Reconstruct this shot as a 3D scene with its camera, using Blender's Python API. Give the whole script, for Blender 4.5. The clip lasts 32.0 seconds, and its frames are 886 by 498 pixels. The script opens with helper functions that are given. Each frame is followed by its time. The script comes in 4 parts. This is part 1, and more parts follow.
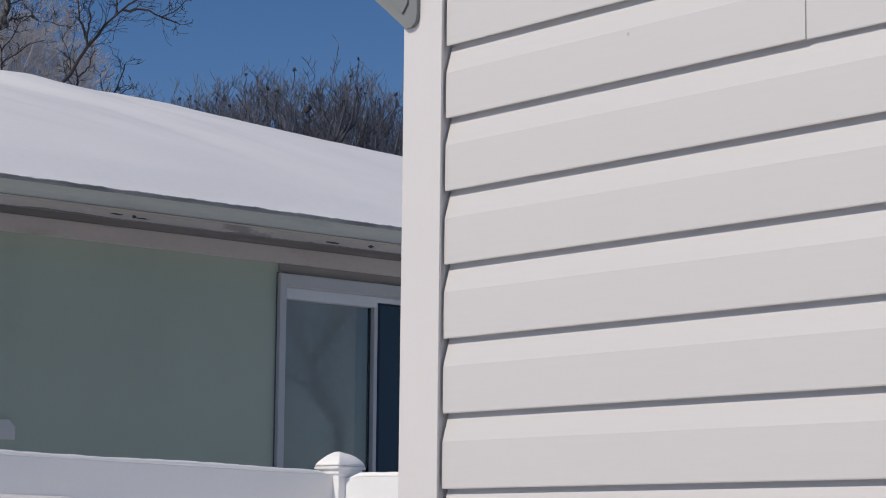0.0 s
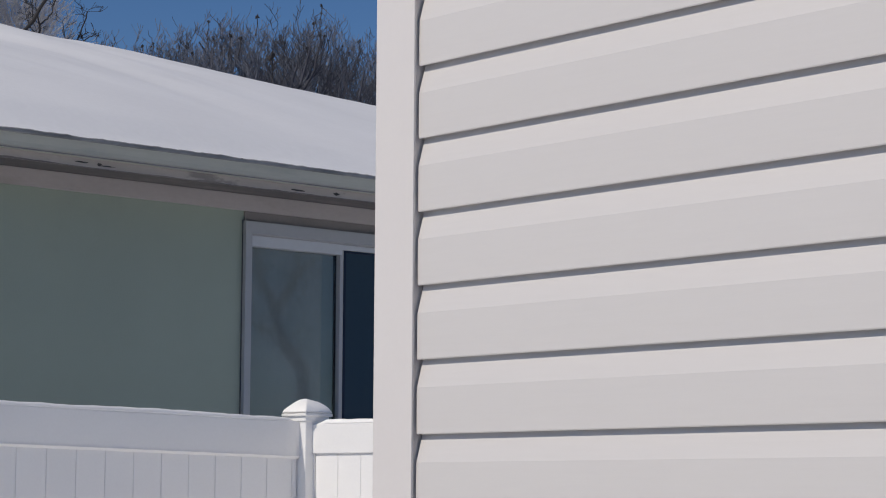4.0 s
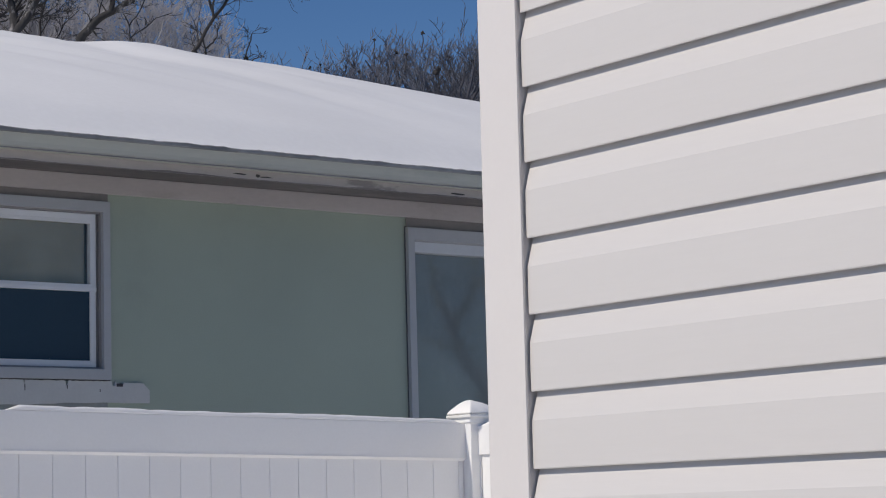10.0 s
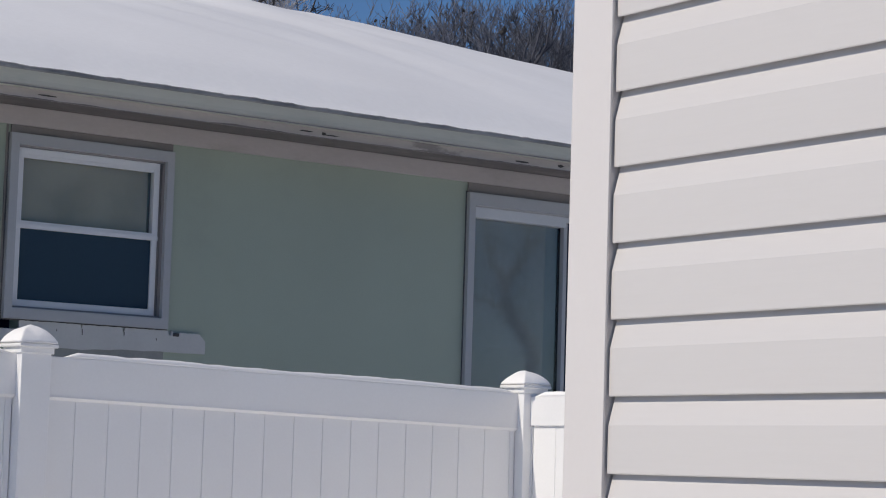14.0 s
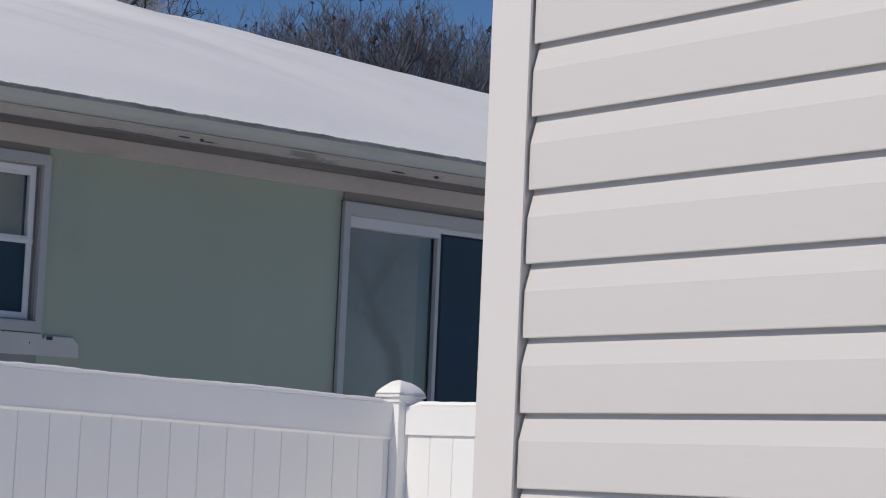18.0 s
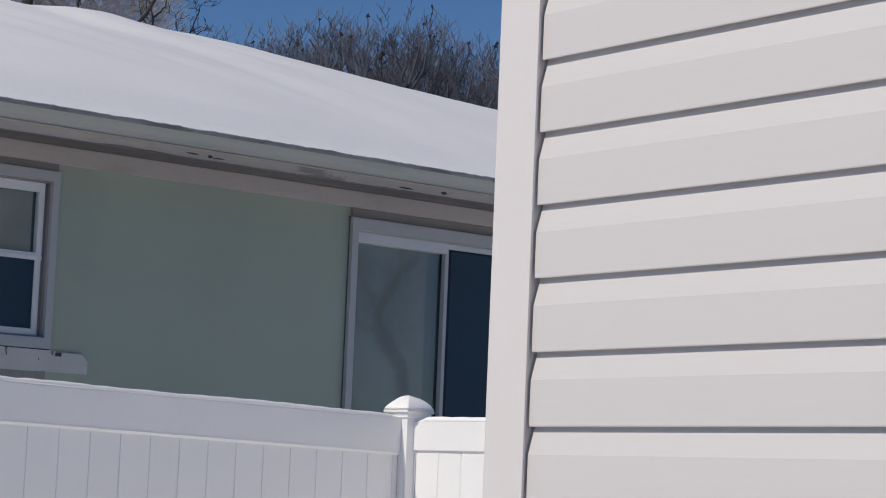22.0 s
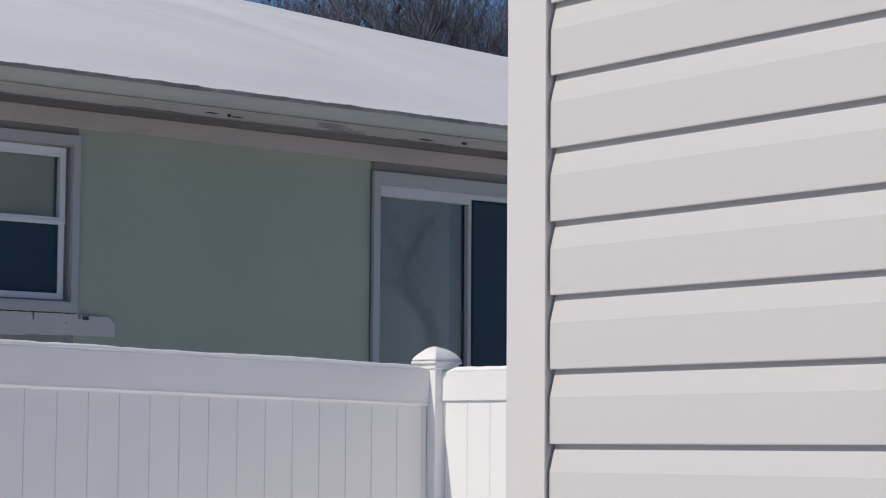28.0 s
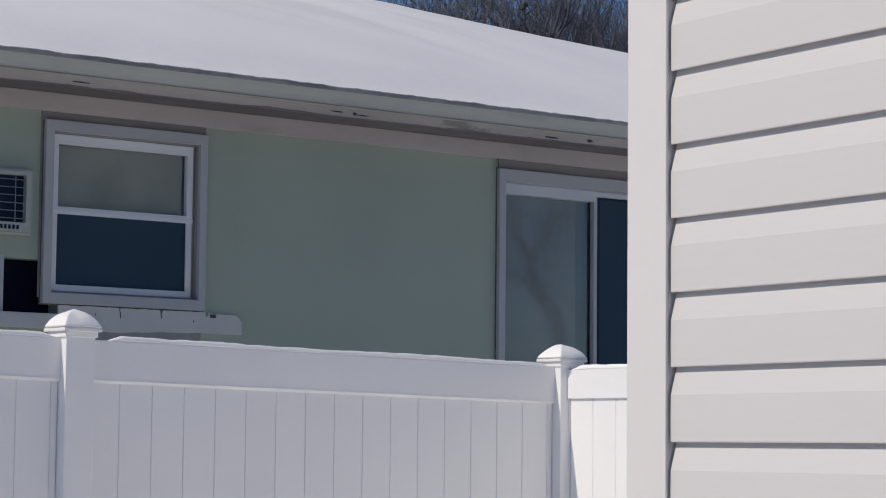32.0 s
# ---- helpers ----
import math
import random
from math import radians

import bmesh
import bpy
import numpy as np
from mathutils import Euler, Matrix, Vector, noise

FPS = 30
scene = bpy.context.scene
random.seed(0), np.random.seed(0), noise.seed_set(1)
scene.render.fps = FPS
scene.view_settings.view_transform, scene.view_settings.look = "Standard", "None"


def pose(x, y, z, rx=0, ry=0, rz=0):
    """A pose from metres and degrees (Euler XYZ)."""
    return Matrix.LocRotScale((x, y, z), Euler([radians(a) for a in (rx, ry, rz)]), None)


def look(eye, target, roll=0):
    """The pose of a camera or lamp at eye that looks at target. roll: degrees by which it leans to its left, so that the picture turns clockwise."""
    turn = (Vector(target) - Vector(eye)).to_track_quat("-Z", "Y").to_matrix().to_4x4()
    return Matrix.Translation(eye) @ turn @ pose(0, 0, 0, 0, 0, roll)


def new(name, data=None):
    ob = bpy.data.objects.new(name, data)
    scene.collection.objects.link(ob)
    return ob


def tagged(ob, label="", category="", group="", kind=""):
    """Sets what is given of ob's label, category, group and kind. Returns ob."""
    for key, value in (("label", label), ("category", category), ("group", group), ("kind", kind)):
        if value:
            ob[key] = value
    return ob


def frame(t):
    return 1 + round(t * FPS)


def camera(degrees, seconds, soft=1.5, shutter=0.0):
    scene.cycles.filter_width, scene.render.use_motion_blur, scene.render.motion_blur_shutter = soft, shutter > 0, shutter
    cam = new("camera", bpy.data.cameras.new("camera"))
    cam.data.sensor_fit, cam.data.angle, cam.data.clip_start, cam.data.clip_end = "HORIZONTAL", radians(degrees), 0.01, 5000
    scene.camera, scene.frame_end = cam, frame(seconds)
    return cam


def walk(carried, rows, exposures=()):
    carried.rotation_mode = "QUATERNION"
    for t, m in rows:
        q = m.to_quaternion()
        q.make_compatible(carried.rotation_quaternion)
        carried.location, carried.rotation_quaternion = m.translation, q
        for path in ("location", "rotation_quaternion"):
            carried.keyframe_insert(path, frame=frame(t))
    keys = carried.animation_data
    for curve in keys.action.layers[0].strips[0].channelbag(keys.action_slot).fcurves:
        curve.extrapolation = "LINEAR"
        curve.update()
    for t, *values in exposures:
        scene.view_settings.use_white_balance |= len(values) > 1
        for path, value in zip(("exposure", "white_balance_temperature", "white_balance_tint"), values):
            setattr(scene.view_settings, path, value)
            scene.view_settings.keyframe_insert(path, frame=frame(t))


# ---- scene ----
cam = camera(21.84, 32.0, soft=1.1)

# seconds, place of the eye, then bearing (from +y towards +x), rise and lean in degrees
PATH = [
    (0, 0.0003, -0.0209, 1.6310, 44.233, 7.519, 0.616),
    (0.5, -0.0117, -0.0179, 1.6285, 44.457, 7.522, 0.834),
    (1, -0.0200, -0.0173, 1.6283, 44.611, 7.350, 0.956),
    (1.5, -0.0281, -0.0187, 1.6302, 44.727, 7.085, 1.171),
    (2, -0.0322, -0.0182, 1.6315, 44.792, 6.825, 1.145),
    (2.5, -0.0317, -0.0193, 1.6289, 44.862, 6.662, 1.134),
    (3, -0.0298, -0.0171, 1.6302, 44.948, 6.555, 0.936),
    (3.5, -0.0244, -0.0173, 1.6294, 45.055, 6.418, 0.693),
    (4, -0.0231, -0.0229, 1.6284, 45.180, 6.213, 0.366),
    (4.5, -0.0220, -0.0287, 1.6274, 45.322, 5.960, 0.268),
    (6.5, -0.0135, -0.0459, 1.6383, 45.031, 5.805, 0.082),
    (7, -0.0048, -0.0393, 1.6358, 44.882, 5.998, 0.171),
    (7.5, -0.0111, -0.0155, 1.6340, 44.801, 6.184, -0.030),
    (8, 0.0021, 0.0105, 1.6390, 44.743, 6.289, -0.328),
    (8.5, 0.0381, 0.0053, 1.6304, 44.160, 6.442, -0.309),
    (9, 0.0722, 0.0059, 1.6017, 43.028, 6.521, -0.249),
    (9.5, 0.0947, 0.0103, 1.5732, 41.616, 6.550, -0.619),
    (10, 0.1205, -0.0121, 1.5529, 40.640, 6.694, -1.458),
    (10.5, 0.1327, -0.0236, 1.5238, 40.303, 6.898, -2.384),
    (11, 0.1378, -0.0241, 1.5195, 40.409, 7.166, -2.966),
    (11.5, 0.1334, -0.0198, 1.5242, 40.571, 7.267, -2.787),
    (12, 0.1240, -0.0098, 1.5221, 40.429, 7.113, -2.394),
    (12.5, 0.1197, -0.0146, 1.5117, 40.018, 6.760, -1.598),
    (13, 0.1108, -0.0158, 1.5198, 39.553, 6.365, -0.723),
    (13.5, 0.0901, -0.0060, 1.5587, 39.252, 5.954, 0.534),
    (14, 0.0783, 0.0069, 1.6094, 39.342, 5.555, 1.746),
    (14.5, 0.0817, 0.0101, 1.6095, 39.983, 5.220, 2.624),
    (15, 0.0688, 0.0197, 1.6152, 41.044, 5.036, 2.631),
    (15.5, 0.0526, 0.0168, 1.6227, 42.225, 5.149, 2.696),
    (17.5, -0.0228, 0.0060, 1.6136, 43.264, 6.070, 2.405),
    (18, -0.0296, -0.0013, 1.6148, 42.829, 5.848, 2.513),
    (18.5, -0.0359, -0.0050, 1.6149, 42.356, 5.581, 2.643),
    (19, -0.0356, -0.0090, 1.6160, 42.014, 5.411, 2.754),
    (19.5, -0.0363, -0.0095, 1.6133, 41.861, 5.456, 2.956),
    (20, -0.0360, -0.0148, 1.6123, 41.947, 5.694, 3.165),
    (20.5, -0.0371, -0.0218, 1.6146, 42.194, 5.981, 3.199),
    (21, -0.0410, -0.0254, 1.6142, 42.432, 6.204, 3.019),
    (21.5, -0.0491, -0.0191, 1.6125, 42.572, 6.301, 2.719),
    (22, -0.0465, -0.0155, 1.6111, 42.629, 6.235, 2.397),
    (22.5, -0.0389, -0.0183, 1.6098, 42.654, 6.043, 2.096),
    (23, -0.0337, -0.0200, 1.6092, 42.673, 5.743, 1.907),
    (23.5, -0.0356, -0.0203, 1.6078, 42.657, 5.425, 1.798),
    (24, -0.0417, -0.0201, 1.6078, 42.598, 5.160, 1.735),
    (24.5, -0.0441, -0.0169, 1.6056, 42.530, 4.992, 1.703),
    (25, -0.0423, -0.0110, 1.6054, 42.470, 4.901, 1.671),
    (25.5, -0.0391, -0.0097, 1.6068, 42.420, 4.887, 1.502),
    (27.5, -0.0439, -0.0249, 1.6055, 42.125, 5.155, 0.546),
    (28, -0.0401, -0.0284, 1.6034, 42.017, 5.027, 0.421),
    (28.5, -0.0393, -0.0236, 1.6030, 41.939, 4.922, 0.426),
    (29, -0.0388, -0.0244, 1.6040, 41.906, 4.936, 0.513),
    (29.5, -0.0349, -0.0308, 1.6042, 41.844, 5.036, 0.602),
    (30, -0.0375, -0.0329, 1.6024, 41.720, 5.130, 0.808),
    (30.5, -0.0441, -0.0333, 1.6038, 41.560, 5.143, 0.922),
    (31, -0.0363, -0.0339, 1.6047, 41.411, 5.089, 1.059),
    (31.5, -0.0269, -0.0302, 1.6035, 40.874, 5.026, 0.969),
    (32, -0.0265, -0.0291, 1.6031, 38.825, 4.950, 0.577),
]

# the film's own brightening and darkening, in stops
EXPOSURE = [(0, 0.05), (3, 0.00), (4, -0.03), (7, -0.06), (8, -0.08), (9, -0.01), (10, 0.11), (12, 0.13), (14, 0.12), (15.5, 0.10), (18, 0.06), (32, 0.06)]


def aimed(x, y, z, bearing, rise, lean):
    a, p = radians(bearing), radians(rise)
    return look((x, y, z), (x + math.sin(a) * math.cos(p), y + math.cos(a) * math.cos(p), z + math.sin(p)), lean)


walk(cam, [(t, aimed(*row)) for t, *row in PATH], exposures=[(t, e, 7580, 8) for t, e in EXPOSURE])

# ---- light ----
SUN_EL, SUN_BEARING = radians(43.5), radians(-80.8)  # bearing from +y towards +x
world = bpy.data.worlds.new("sky")
scene.world = world
world.use_nodes = True
wn = world.node_tree
sky = wn.nodes.new("ShaderNodeTexSky")
sky.sky_type = "NISHITA"
sky.sun_disc = False
sky.sun_elevation = SUN_EL
sky.sun_rotation = SUN_BEARING
sky.altitude, sky.air_density, sky.dust_density, sky.ozone_density = 2500, 1.0, 0.0, 4.0
deep = wn.nodes.new("ShaderNodeHueSaturation")
deep.inputs["Saturation"].default_value = 1.22
deep.inputs["Hue"].default_value = 0.509
wn.links.new(sky.outputs["Color"], deep.inputs["Color"])
wn.links.new(deep.outputs["Color"], wn.nodes["Background"].inputs["Color"])
wn.nodes["Background"].inputs["Strength"].default_value = 0.080
sun = new("sun", bpy.data.lights.new("sun", "SUN"))
sun.data.energy, sun.data.angle, sun.data.color = 2.6, radians(0.53), (1.0, 0.985, 0.992)
to_sun = Vector((math.sin(SUN_BEARING) * math.cos(SUN_EL), math.cos(SUN_BEARING) * math.cos(SUN_EL), math.sin(SUN_EL)))
sun.matrix_world = look(to_sun * 30, (0, 0, 0))


# ---- materials ----
def material(name, colour, rough=0.6, metal=0.0, vary=0.08, scale=3.0, fine=60.0, bump=0.15, dist=0.004, stain=None, stain_at=(0.58, 0.72), stain_scale=2.0,
             stretch=(1, 1, 1), sheen=None, piece=0.0, spec=0.5):
    """A surface with broad and fine variation, stains of its own shape, fine relief."""
    m = bpy.data.materials.new(name)
    m.use_nodes = True
    n, l = m.node_tree.nodes, m.node_tree.links
    b = n["Principled BSDF"]
    b.inputs["Roughness"].default_value, b.inputs["Metallic"].default_value = rough, metal
    b.inputs["Specular IOR Level"].default_value = spec
    co = n.new("ShaderNodeTexCoord")
    mp = n.new("ShaderNodeMapping")
    mp.inputs["Scale"].default_value = stretch
    l.new(co.outputs["Object"], mp.inputs["Vector"])

    def tex(s, detail=4.0, r=0.55):
        t = n.new("ShaderNodeTexNoise")
        t.inputs["Scale"].default_value, t.inputs["Detail"].default_value, t.inputs["Roughness"].default_value = s, detail, r
        l.new(mp.outputs["Vector"], t.inputs["Vector"])
        return t

    def mixed(kind, fac, a, c):
        x = n.new("ShaderNodeMix")
        x.data_type, x.blend_type = "RGBA", kind
        for k, v in ((0, fac), (6, a), (7, c)):
            if hasattr(v, "is_linked"):
                l.new(v, x.inputs[k])
            else:
                x.inputs[k].default_value = v
        return x.outputs[2]

    broad, grain = tex(scale), tex(fine)
    ramp = n.new("ShaderNodeMapRange")
    ramp.inputs["From Min"].default_value, ramp.inputs["From Max"].default_value = 0.3, 0.7
    ramp.inputs["To Min"].default_value, ramp.inputs["To Max"].default_value = 1 - vary, 1 + vary
    l.new(broad.outputs["Fac"], ramp.inputs["Value"])
    ramp2 = n.new("ShaderNodeMapRange")
    ramp2.inputs["From Min"].default_value, ramp2.inputs["From Max"].default_value = 0.3, 0.7
    ramp2.inputs["To Min"].default_value, ramp2.inputs["To Max"].default_value = 1 - vary * 0.5, 1 + vary * 0.5
    l.new(grain.outputs["Fac"], ramp2.inputs["Value"])
    mul = n.new("ShaderNodeMath")
    mul.operation = "MULTIPLY"
    l.new(ramp.outputs[0], mul.inputs[0])
    l.new(ramp2.outputs[0], mul.inputs[1])
    level = mul.outputs[0]
    if piece:
        info = n.new("ShaderNodeObjectInfo")
        pr = n.new("ShaderNodeMapRange")
        pr.inputs["To Min"].default_value, pr.inputs["To Max"].default_value = 1 - piece, 1 + piece
        l.new(info.outputs["Random"], pr.inputs["Value"])
        mul2 = n.new("ShaderNodeMath")
        mul2.operation = "MULTIPLY"
        l.new(level, mul2.inputs[0])
        l.new(pr.outputs[0], mul2.inputs[1])
        level = mul2.outputs[0]
    grey = n.new("ShaderNodeCombineColor")
    for k in range(3):
        l.new(level, grey.inputs[k])
    col = mixed("MULTIPLY", 1.0, (*colour, 1), grey.outputs[0])
    if stain:
        st = tex(stain_scale, 6.0, 0.65)
        edge = n.new("ShaderNodeMapRange")
        edge.inputs["From Min"].default_value, edge.inputs["From Max"].default_value = stain_at
        l.new(st.outputs["Fac"], edge.inputs["Value"])
        col = mixed("MIX", edge.outputs[0], col, (*stain, 1))
    l.new(col, b.inputs["Base Color"])
    rr = n.new("ShaderNodeMapRange")
    rr.inputs["To Min"].default_value, rr.inputs["To Max"].default_value = max(0.03, rough - 0.1), min(1, rough + 0.1)
    l.new(broad.outputs["Fac"], rr.inputs["Value"])
    l.new(rr.outputs[0], b.inputs["Roughness"])
    bp = n.new("ShaderNodeBump")
    bp.inputs["Strength"].default_value, bp.inputs["Distance"].default_value = bump, dist
    l.new(grain.outputs["Fac"], bp.inputs["Height"])
    l.new(bp.outputs[0], b.inputs["Normal"])
    if sheen:
        b.inputs["Subsurface Weight"].default_value = sheen
        b.inputs["Subsurface Radius"].default_value = (0.02, 0.03, 0.04)
    return m


VINYL = material("warm_white_vinyl", (0.669, 0.640, 0.627), 0.42, vary=0.015, scale=2.2, fine=160, bump=0.12, dist=0.0008, stretch=(1, 0.08, 1), piece=0.012)
POST_VINYL = material("white_vinyl_corner", (0.722, 0.683, 0.668), 0.4, vary=0.012, scale=3, fine=120, bump=0.05, dist=0.0006)
FENCE_VINYL = material("white_fence_vinyl", (0.846, 0.840, 0.836), 0.38, vary=0.02, scale=1.4, fine=90, bump=0.06, dist=0.0008, piece=0.012)
SNOW = material("snow", (0.935, 0.925, 0.92), 0.75, vary=0.02, scale=1.2, fine=55, bump=0.25, dist=0.006, spec=0.3)
ROOF_SNOW = material("wind_packed_snow", (0.87, 0.865, 0.875), 0.7, vary=0.03, scale=0.9, fine=28, bump=0.10, dist=0.01, spec=0.3)
STUCCO = material("sage_green_stucco", (0.355, 0.410, 0.345), 0.85, vary=0.05, scale=1.1, fine=140, bump=0.35, dist=0.003, stain=(0.315, 0.358, 0.308), stain_scale=0.8)
FRIEZE = material("weathered_beige_paint", (0.50, 0.465, 0.46), 0.7, vary=0.06, scale=3, fine=70, bump=0.25, dist=0.002, stain=(0.40, 0.37, 0.355), stain_scale=4.0, stretch=(0.4, 1, 1))
GUTTER = material("faded_green_white_gutter", (0.490, 0.492, 0.436), 0.85, vary=0.05, scale=2.5, fine=50, bump=0.15, dist=0.002, stain=(0.37, 0.39, 0.355), stain_scale=3.0, stretch=(0.25, 1, 1))
FASCIA = material("peeling_fascia_paint", (0.465, 0.430, 0.420), 0.75, vary=0.08, scale=4, fine=45, bump=0.4, dist=0.003, stain=(0.27, 0.25, 0.25), stain_at=(0.60, 0.66), stain_scale=5.0, stretch=(0.3, 1, 1))
# soffit boards, their base darkened for eave shade; also used for bare wood
SOFFIT = material("darkened_grey_brown_boards", (0.165, 0.148, 0.150), 0.8, vary=0.2, scale=3, fine=40, bump=0.3, dist=0.003, stain=(0.30, 0.27, 0.26), stain_at=(0.55, 0.72), stain_scale=3.0, stretch=(0.3, 1, 1))
# dirt on the lip, and the shade below the snow, in one dark tone
LIP_DARK = material("dirty_shaded_gutter_lip", (0.33, 0.325, 0.32), 0.85, vary=0.15, scale=5, fine=40, bump=0.3, dist=0.002, stain=(0.20, 0.20, 0.20), stain_at=(0.45, 0.65), stain_scale=7.0, stretch=(0.5, 1, 1), spec=0.2)
# dull tone for shaded strips and the recessed track at the windows
DULL = material("dull_grey_brown_shade", (0.24, 0.22, 0.215), 0.8, vary=0.08)
# grey of the shadow band below the apron board
APRON_SHADE = material("grey_apron_shade", (0.27, 0.28, 0.275), 0.85, vary=0.1, scale=5)
SMUDGE = material("faint_smudge", (0.52, 0.50, 0.45), 0.6, vary=0.1)
# dark tone for the shadow line round the window casings
JOINT_SHADE = material("dark_joint_shade", (0.12, 0.115, 0.115), 0.85, vary=0.2, scale=6)
# jamb colour darkened to hold the shade of the reveal
REVEAL = material("shaded_jamb_tone", (0.30, 0.285, 0.29), 0.8, vary=0.08)
DARK_CHIP = material("bare_dark_wood", (0.06, 0.055, 0.055), 0.85, vary=0.2, scale=8, fine=60)
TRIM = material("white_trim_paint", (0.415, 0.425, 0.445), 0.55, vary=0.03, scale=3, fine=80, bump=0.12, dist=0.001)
SASH = material("white_sash_vinyl", (0.74, 0.74, 0.76), 0.4, vary=0.02, scale=3, fine=80, bump=0.05, dist=0.001)
TRACK = material("dull_white_window_track", (0.57, 0.59, 0.62), 0.5, vary=0.03, scale=3, fine=80, bump=0.08, dist=0.001)
PATCH = material("chipped_white_paint", (0.535, 0.535, 0.53), 0.6, vary=0.05, scale=5, fine=60, bump=0.3, dist=0.002, stain=(0.40, 0.41, 0.41), stain_at=(0.62, 0.68), stain_scale=6.0)
SHADE = material("olive_grey_roller_shade", (0.305, 0.268, 0.212), 0.9, vary=0.20, scale=2.8, fine=120, bump=0.1, dist=0.001)
CURTAIN = material("pale_grey_curtain", (0.232, 0.240, 0.248), 0.9, vary=0.16, scale=1.6, fine=30, bump=0.05, dist=0.002)
# dark tone of the pane strip that the curtain leaves open
BARE_PANE_DARK = material("bare_pane_tone", (0.17, 0.20, 0.225), 0.9, vary=0.10, scale=3, fine=40, bump=0.05, dist=0.002)
# near-black walls that stand for unlit rooms
ROOM = material("room_dimness_tone", (0.035, 0.042, 0.055), 0.9, vary=0.1)
ROOFING = material("dark_shingle", (0.09, 0.09, 0.09), 0.9, vary=0.15, scale=6)
SCREEN = material("dark_blue_grey_screen", (0.014, 0.044, 0.074), 0.85, vary=0.06, scale=1.5, fine=80, bump=0.1, dist=0.001)
AC_WHITE = material("off_white_appliance_paint", (0.41, 0.42, 0.395), 0.5, vary=0.04, scale=4, fine=60)
AC_COIL = material("dark_blue_fins", (0.008, 0.020, 0.048), 0.6, spec=0.2, vary=0.1, scale=8)
AC_BAR = material("blue_grey_grille_paint", (0.20, 0.23, 0.27), 0.5, vary=0.05)
# black that stands for the depth of shade in the opening
BLACK = material("black_recess_fill", (0.002, 0.003, 0.020), 0.8, vary=0.1, spec=0.25)
BARK = material("dark_bark", (0.034, 0.032, 0.034), 0.9, vary=0.35, scale=3.0, fine=22, bump=1.0, dist=0.02, stain=(0.25, 0.24, 0.245), stain_at=(0.53, 0.60), stain_scale=6.5, stretch=(1, 1, 0.5))
DARK_BARK = material("blackish_bark", (0.034, 0.031, 0.033), 0.9, vary=0.3, scale=2.0, fine=18, bump=0.6, dist=0.01)
# the blue in these two twig colours is haze and sky, painted in
TWIG = material("haze_blue_twigs", (0.150, 0.165, 0.214), 0.9, vary=0.25, scale=1.0, fine=9)
DIM_TWIG = material("dark_hazy_twigs", (0.072, 0.076, 0.098), 0.9, vary=0.25, scale=1.0, fine=9)
# twig colour lightened to carry sunlight and haze on far trees
PALE_TWIG = material("sun_paled_twigs", (0.37, 0.355, 0.375), 0.9, vary=0.2, scale=1.0, fine=9)
# dark surface of the added slab that soaks up bounced light
SLAB_DARK = material("dark_slab_surface", (0.055, 0.055, 0.058), 0.85, vary=0.2, scale=1.5, fine=90, bump=0.5, dist=0.004)
PRIMER = material("grey_gutter_cap", (0.225, 0.232, 0.228), 0.5, vary=0.05, scale=10)


def pane_material():
    m = bpy.data.materials.new("window_glass")
    m.use_nodes = True
    n, l = m.node_tree.nodes, m.node_tree.links
    n.remove(n["Principled BSDF"])
    clear, gloss, mix, fr = (n.new("ShaderNodeBsdfTransparent"), n.new("ShaderNodeBsdfGlossy"), n.new("ShaderNodeMixShader"), n.new("ShaderNodeLayerWeight"))
    clear.inputs["Color"].default_value = (0.95, 0.97, 0.97, 1)
    gloss.inputs["Roughness"].default_value = 0.025
    fr.inputs["Blend"].default_value = 0.5
    power, share = n.new("ShaderNodeMath"), n.new("ShaderNodeMath")
    power.operation, share.operation = "POWER", "MULTIPLY_ADD"
    power.inputs[1].default_value, share.inputs[1].default_value, share.inputs[2].default_value = 5.0, 0.94, 0.036
    l.new(fr.outputs["Facing"], power.inputs[0])
    l.new(power.outputs[0], share.inputs[0])
    wob, co, bp = n.new("ShaderNodeTexNoise"), n.new("ShaderNodeTexCoord"), n.new("ShaderNodeBump")
    wob.inputs["Scale"].default_value = 3.0
    bp.inputs["Strength"].default_value, bp.inputs["Distance"].default_value = 0.05, 0.002
    l.new(co.outputs["Object"], wob.inputs["Vector"])
    l.new(wob.outputs["Fac"], bp.inputs["Height"])
    l.new(bp.outputs[0], gloss.inputs["Normal"])
    l.new(share.outputs[0], mix.inputs[0])
    l.new(clear.outputs[0], mix.inputs[1])
    l.new(gloss.outputs[0], mix.inputs[2])
    l.new(mix.outputs[0], n["Material Output"].inputs["Surface"])
    return m


GLASS = pane_material()


# ---- builders ----
def part(name, bm, mat, parent=None, label="", smooth=False):
    """Links a bmesh as one mesh object, under a thing or a part."""
    me = bpy.data.meshes.new(name)
    bmesh.ops.recalc_face_normals(bm, faces=bm.faces)
    bm.to_mesh(me)
    bm.free()
    return mesh_part(name, me, mat, parent, label, smooth)


def mesh_part(name, me, mat, parent=None, label="", smooth=False):
    if mat and not me.materials:
        me.materials.append(mat)
    if smooth:
        me.polygons.foreach_set("use_smooth", [True] * len(me.polygons))
    ob = new(name, me)
    if parent:
        ob.parent = parent
    if label:
        tagged(ob, label)
    return ob


def thing(name, m, label, category, group="", kind=""):
    ob = new(name)
    ob.empty_display_size = 0.2
    ob.matrix_world = m
    return tagged(ob, label, category, group, kind)


